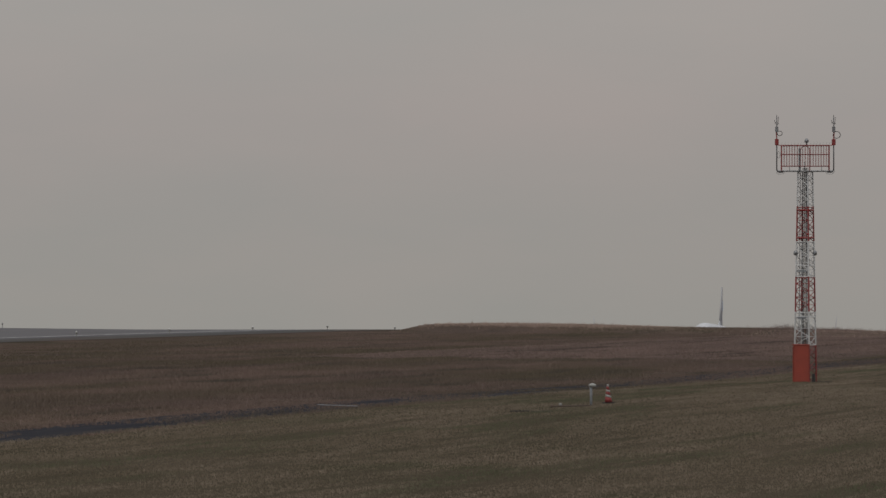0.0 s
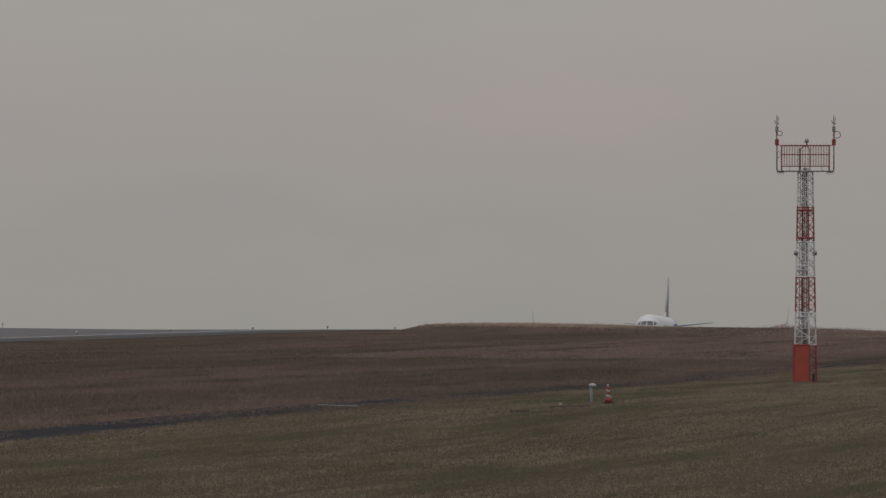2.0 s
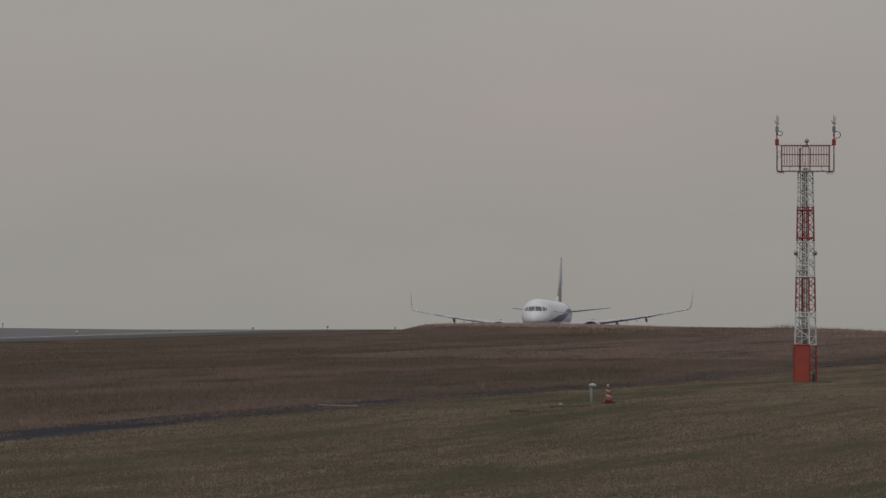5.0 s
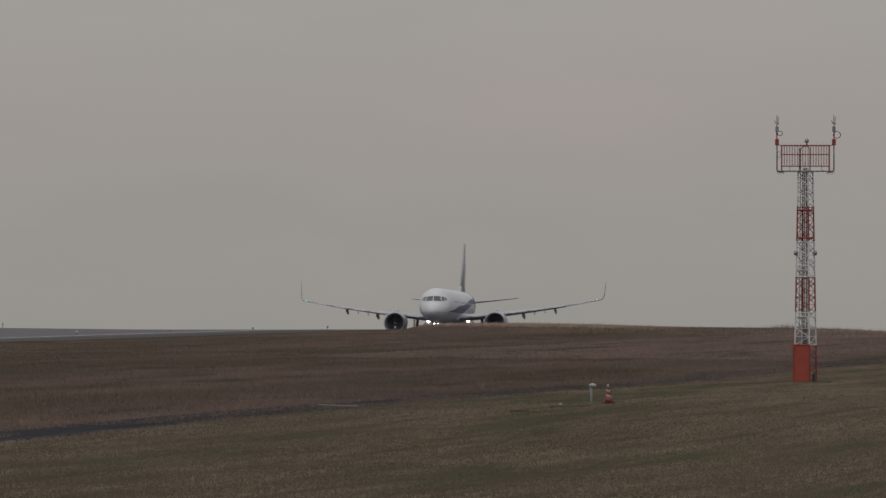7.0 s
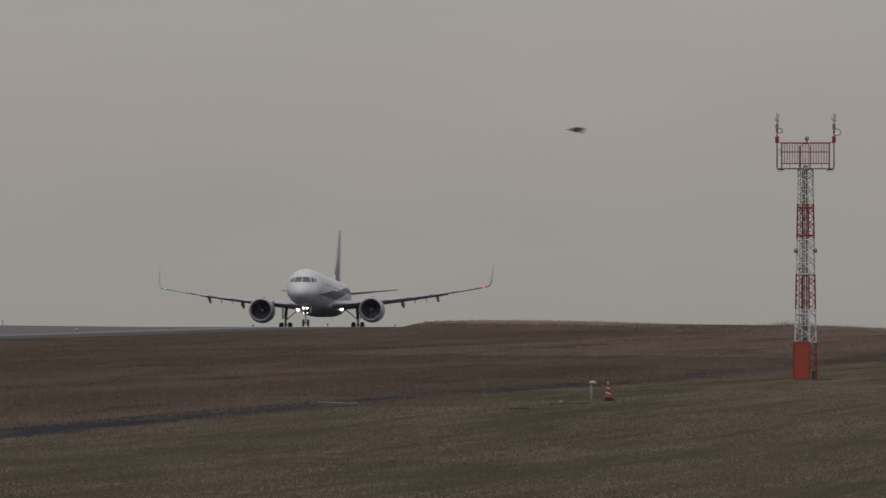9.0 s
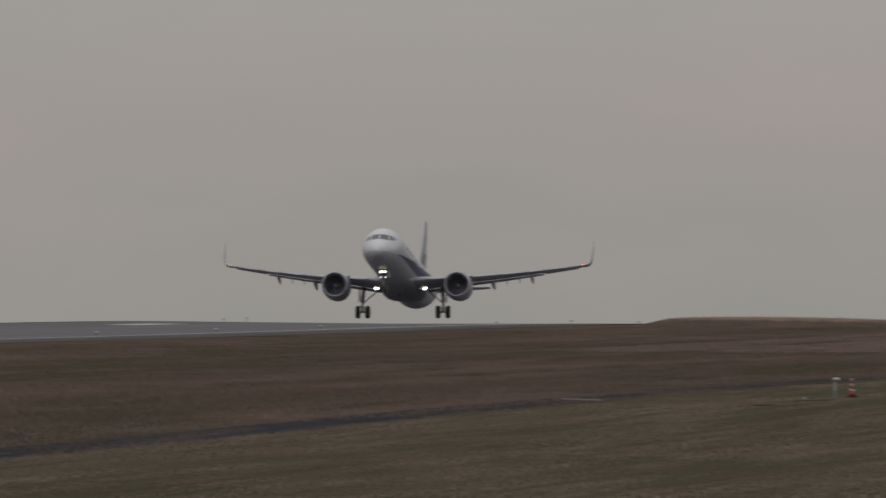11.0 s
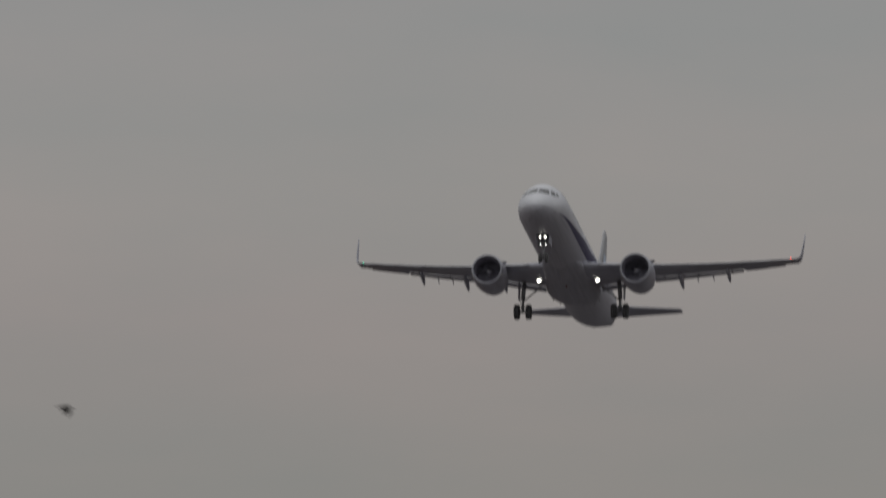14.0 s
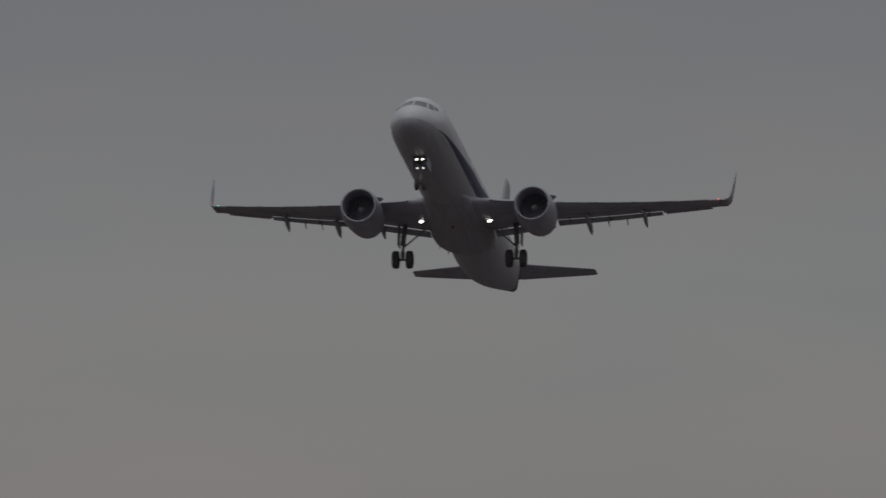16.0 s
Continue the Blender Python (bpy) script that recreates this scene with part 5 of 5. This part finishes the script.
def build_ground_bits():
    bar = base("iron_bar", "rusty iron bar lying on the lawn", "bar")
    a, b = Vector((3.83, 452.5, 0)), Vector((5.22, 456.0, 0))
    a.z, b.z = soil(a.x, a.y) + 0.06, soil(b.x, b.y) + 0.06
    bm = tubes((a, b, 0.023), sides=8)
    part("rod", bm, bar, "", M_RUST)
    part("rod_end", tubes((a - Vector((0.02, 0, 0)), a + Vector((0.06, 0, 0)), 0.055), sides=8), bar, "", M_RUST)
    edging = base("old_edging", "dark weathered edging strip sunk in the lawn", "edging")
    a, b = Vector((2.30, 437.0, 0)), Vector((2.95, 437.8, 0))
    a.z, b.z = soil(a.x, a.y) + 0.045, soil(b.x, b.y) + 0.045
    part("strip", tubes((a, b, 0.022), sides=6), edging, "", M_RUBBER)
    part("broken_end", tubes((b + Vector((0.05, 0, -0.01)), b + Vector((0.75, 0.6, -0.012)), 0.014), sides=6), edging, "", M_PAD)
    stone = bmesh.new()
    bmesh.ops.create_icosphere(stone, subdivisions=2, radius=0.065)
    for v in stone.verts:
        v.co *= 1 + 0.25 * noise.noise(v.co * 9)
        v.co.z *= 0.8
    me = bpy.data.meshes.new("stone")
    stone.to_mesh(me)
    stone.free()
    me.materials.append(M_CONC)
    st = tagged(new("stone", me), "pale rounded stone lying on the lawn", "stone")
    st.location = (4.22, 460.0, soil(4.22, 460.0) + 0.06)
    pole = base("pale_pole", "pale thin pole lying on the dark track", "pole")
    a, b = Vector((-4.5, 460.0, 0)), Vector((-3.03, 455.0, 0))
    a.z, b.z = soil(a.x, a.y) + 0.05, soil(b.x, b.y) + 0.045
    part("shaft", tubes((a, b, 0.017), sides=8), pole, "", M_GALV)
    part("joint", tubes((a.lerp(b, 0.48), a.lerp(b, 0.52), 0.024), sides=8), pole, "", M_GALV)


build_ground_bits()


def build_edge_lights():
    """Elevated runway edge lights, sixty metres apart."""
    lamp = base("runway_light", "small runway edge light on a short stem", "light", "runway edge lights")
    part("stem", solid(lathe([(-0.05, 0.09), (0.01, 0.09), (0.02, 0.03), (0.20, 0.03)], (0, 0, 0), "z", 12)), lamp, "", M_LIGHT, True)
    part("housing", solid(lathe([(0.18, 0.04), (0.21, 0.085), (0.28, 0.095), (0.30, 0.08)], (0, 0, 0), "z", 14)), lamp, "", M_LIGHT, True)
    part("lens", solid(lathe([(0.30, 0.075), (0.36, 0.072), (0.40, 0.045), (0.42, 0.01)], (0, 0, 0), "z", 14)), lamp, "clear glass lens", M_GLASS, True)
    lamp.location = at(754, 128.9, float(runway_z(754, 128.9)))
    for k in list(range(-4, 0)) + list(range(1, 12)):
        copy_thing(lamp, Matrix.Translation(at(754 + 60 * k, 128.9, float(runway_z(754 + 60 * k, 128.9)))))


build_edge_lights()


def build_far_side():
    """Masts, boards and low scrub beyond the runway."""
    for s, l, h in ((1385, 187.75, 2.15), (1410, 193.7, 2.45), (1150, 206.5, 1.3)):
        mast = base("marker_mast", "short grey tapered mast beyond the runway", "mast", "far masts")
        mast.location = at(s, l, float(ground_height(s, l)))
        part("pole", solid(lathe([(-0.1, 0.08), (0.4, 0.07), (h - 0.1, 0.03), (h, 0.025)], (0, 0, 0), "z", 10)), mast, "", M_GALV, True)
        part("head", solid(lathe([(-0.14, 0.03), (-0.05, 0.075), (0.06, 0.07), (0.12, 0.02)], (0, 0, h), "z", 10)), mast, "", M_GALV, True)
        part("foot", solid(lathe([(-0.1, 0.20), (0.10, 0.19), (0.12, 0.12)], (0, 0, 0), "z", 12)), mast, "", M_CONC)


build_far_side()


# ---------------------------------------------------------------- birds
BIRD = 1.12


def build_bird():
    bird = base("bird", "small dark bird in flapping flight", "bird", "passing birds")
    body = []
    for y, r, z in ((0.15, 0.006, 0.0), (0.125, 0.018, 0.002), (0.09, 0.030, 0.004), (0.06, 0.028, 0.0), (0.0, 0.042, -0.006), (-0.06, 0.032, -0.003), (-0.10, 0.016, 0.0), (-0.12, 0.006, 0.0)):
        body.append([(BIRD * r * 1.15 * math.cos(q), BIRD * y, BIRD * (z + r * 1.15 * math.sin(q))) for q in [2 * math.pi * j / 10 for j in range(10)]])
    part("body", solid(loft(body)), bird, "", M_BIRD, True)
    part("tail", solid(([(-0.015, -0.08, 0.004), (0.015, -0.08, 0.004), (0.05, -0.20, 0.006), (-0.05, -0.20, 0.006), (-0.015, -0.08, -0.004), (0.015, -0.08, -0.004), (0.05, -0.20, 0.0), (-0.05, -0.20, 0.0)],
                        [(0, 1, 2, 3), (7, 6, 5, 4), (0, 4, 5, 1), (1, 5, 6, 2), (2, 6, 7, 3), (3, 7, 4, 0)])), bird, "", M_BIRD)
    wings = []
    for sx in (1, -1):
        rings = []
        for x, lead, ch, th in ((0.0, 0.07, 0.12, 0.14), (0.08, 0.09, 0.12, 0.10), (0.15, 0.06, 0.09, 0.08), (0.21, 0.0, 0.05, 0.06), (0.25, -0.05, 0.015, 0.06)):
            rings.append([(BIRD * x * sx, BIRD * y, BIRD * z) for _, y, z in foil(x, lead, ch, 0.0, th)])
        w = part("bird_wing", solid(loft(rings)), bird, "", M_BIRD, True)
        w.location = (0.025 * sx, 0, 0.01)
        wings.append(w)
    return bird, wings


BIRDS = [build_bird(), build_bird()]


# ---------------------------------------------------------------- what moves
def motions():
    # seconds, along, across off the centre line, height (None: wheels on the runway), pitch, roll
    flight = [(0.0, 1865.8, 0.0, None, 0.75, 0.2), (0.5, 1842.4, 0.0, None, 0.75, 0.2), (1.0, 1818.4, 0.0, None, 0.75, 0.2), (1.5, 1793.6, 0.0, None, 0.76, 0.2), (2.0, 1768.2, -0.1, None, 0.77, 0.2),
              (2.5, 1742.2, -0.1, None, 0.77, 0.2), (3.0, 1715.5, -0.1, None, 0.76, 0.2), (3.5, 1688.3, -0.15, None, 0.76, 0.3), (4.2, 1648.0, -0.29, None, 0.76, 0.31), (5.0, 1600.5, -0.35, None, 0.65, 0.25), (6.3, 1520.3, -0.41, None, 0.58, 0.17),
              (7.0, 1475.8, -0.33, None, 0.74, 0.15), (7.6, 1437, -0.2, None, 1.05, 0.25), (8.2, 1397.0, -0.07, None, 1.5, 0.33), (8.8, 1357, 0.0, None, 2.0, 0.33), (9.4, 1316.5, 0.1, None, 3.2, 0.3), (9.9, 1282, 0.15, None, 4.4, 0.3),
              (10.3, 1254, 0.2, -1.37, 6.0, 0.28), (10.5, 1240.2, 0.22, -1.20, 6.45, 0.25), (11.0, 1205.6, 0.35, -0.52, 7.73, 0.08), (11.5, 1170.6, 0.25, 0.78, 8.5, 0.08), (12.0, 1135.2, 0.05, 2.67, 9.58, 0.18), (12.5, 1099.5, 0.25, 5.01, 10.58, 0.16),
              (13.0, 1063.3, 0.1, 8.02, 11.62, 0.33), (13.5, 1026.7, 0.05, 11.68, 12.64, 0.40), (14.0, 989.8, 0.0, 15.64, 13.60, 0.42), (14.5, 952.5, 0.0, 19.92, 13.97, 0.42), (15.0, 914.8, -0.03, 24.46, 14.42, 0.38),
              (15.5, 876.7, -0.03, 29.31, 14.74, 0.42), (16.0, 838.1, -0.08, 34.45, 14.94, 0.35)]
    rows = []
    for t, s, across, z, pitch, roll in flight:
        if z is None:
            z = float(runway_height(s)) + 0.14
        yaw = 180 - math.degrees(SLANT) + float(np.interp(t, [8.5, 10.3, 12.5], [0.40, 0.52, 0.80]))
        m = Matrix.Translation(at(s, CENTRE + across, z)) @ Matrix.Rotation(radians(yaw), 4, "Z") @ Matrix.Rotation(radians(pitch), 4, "X") @ Matrix.Rotation(radians(roll), 4, "Y")
        rows.append((t, m))
    walk(airliner, rows)
    # the wings rise as they take the weight
    for wing, sx in zip(WINGS, (1, -1)):
        walk(wing, [(t, pose(PIVOT.x * sx, PIVOT.y, PIVOT.z, 0, -a * sx, 0)) for t, a in ((0, -0.8), (2.8, -0.8), (4.2, -0.6), (6.4, -0.1), (8.0, -0.6), (9.2, -0.1), (10.4, 0.5), (11.0, 1.15), (12.0, 1.0), (13.0, 0.85), (14.0, 0.75), (16.0, 0.6))])

    # the gear legs stretch when the weight is off
    for gear in GEARS:
        walk(gear, [(0.0, pose(0, 0, 0)), (10.3, pose(0, 0, 0)), (10.9, pose(0, 0, -0.11)), (16.0, pose(0, 0, -0.11))])

    # birds: seconds, right, up, and the beat of their wings
    def flight_of(bird, wings, far, path, phase, first, last):
        rows = []
        for i, (t, x, y) in enumerate(path):
            nx, ny = (path[i + 1][1] - x, path[i + 1][2] - y) if i + 1 < len(path) else (x - path[i - 1][1], y - path[i - 1][2])
            climb = math.degrees(math.atan2(ny, nx))
            rows.append((t, pose((x - 784) / F * far, far, EYE + y / F * far, max(-15, min(15, climb)), 10, -90 + 20)))
        walk(bird, rows)
        for w, sx in zip(wings, (1, -1)):
            beats = [(0.0, 10)]
            t, i = first, 0
            while t < last:
                beats.append((round(t, 2), (58, -8, -42)[(i + phase) % 3]))
                t, i = t + 0.1, i + 1
            beats.append((16.0, 10))
            walk(w, [(t, pose(0.025 * sx, 0, 0.01, 0, -a * sx, 0)) for t, a in beats])

    flight_of(*BIRDS[0], 250.0, [(0.0, -5900, 330), (7.0, -500, 300), (7.7, 35, 285), (7.8, 110, 280), (7.9, 184, 286), (8.0, 263, 293), (8.1, 340, 290), (8.2, 412, 299), (9.0, 1020, 326), (16.0, 6400, 500)], 1, 6.9, 9.6)
    flight_of(*BIRDS[1], 280.0, [(0.0, -9800, 250), (13.0, -1830, 205), (13.9, -1268, 198), (14.0, -1207, 193), (14.2, -1084, 205), (14.4, -970, 200), (14.5, -901, 199), (14.7, -780, 224), (15.0, -600, 195), (16.0, 20, 220)], 2, 13.4, 15.0)


motions()
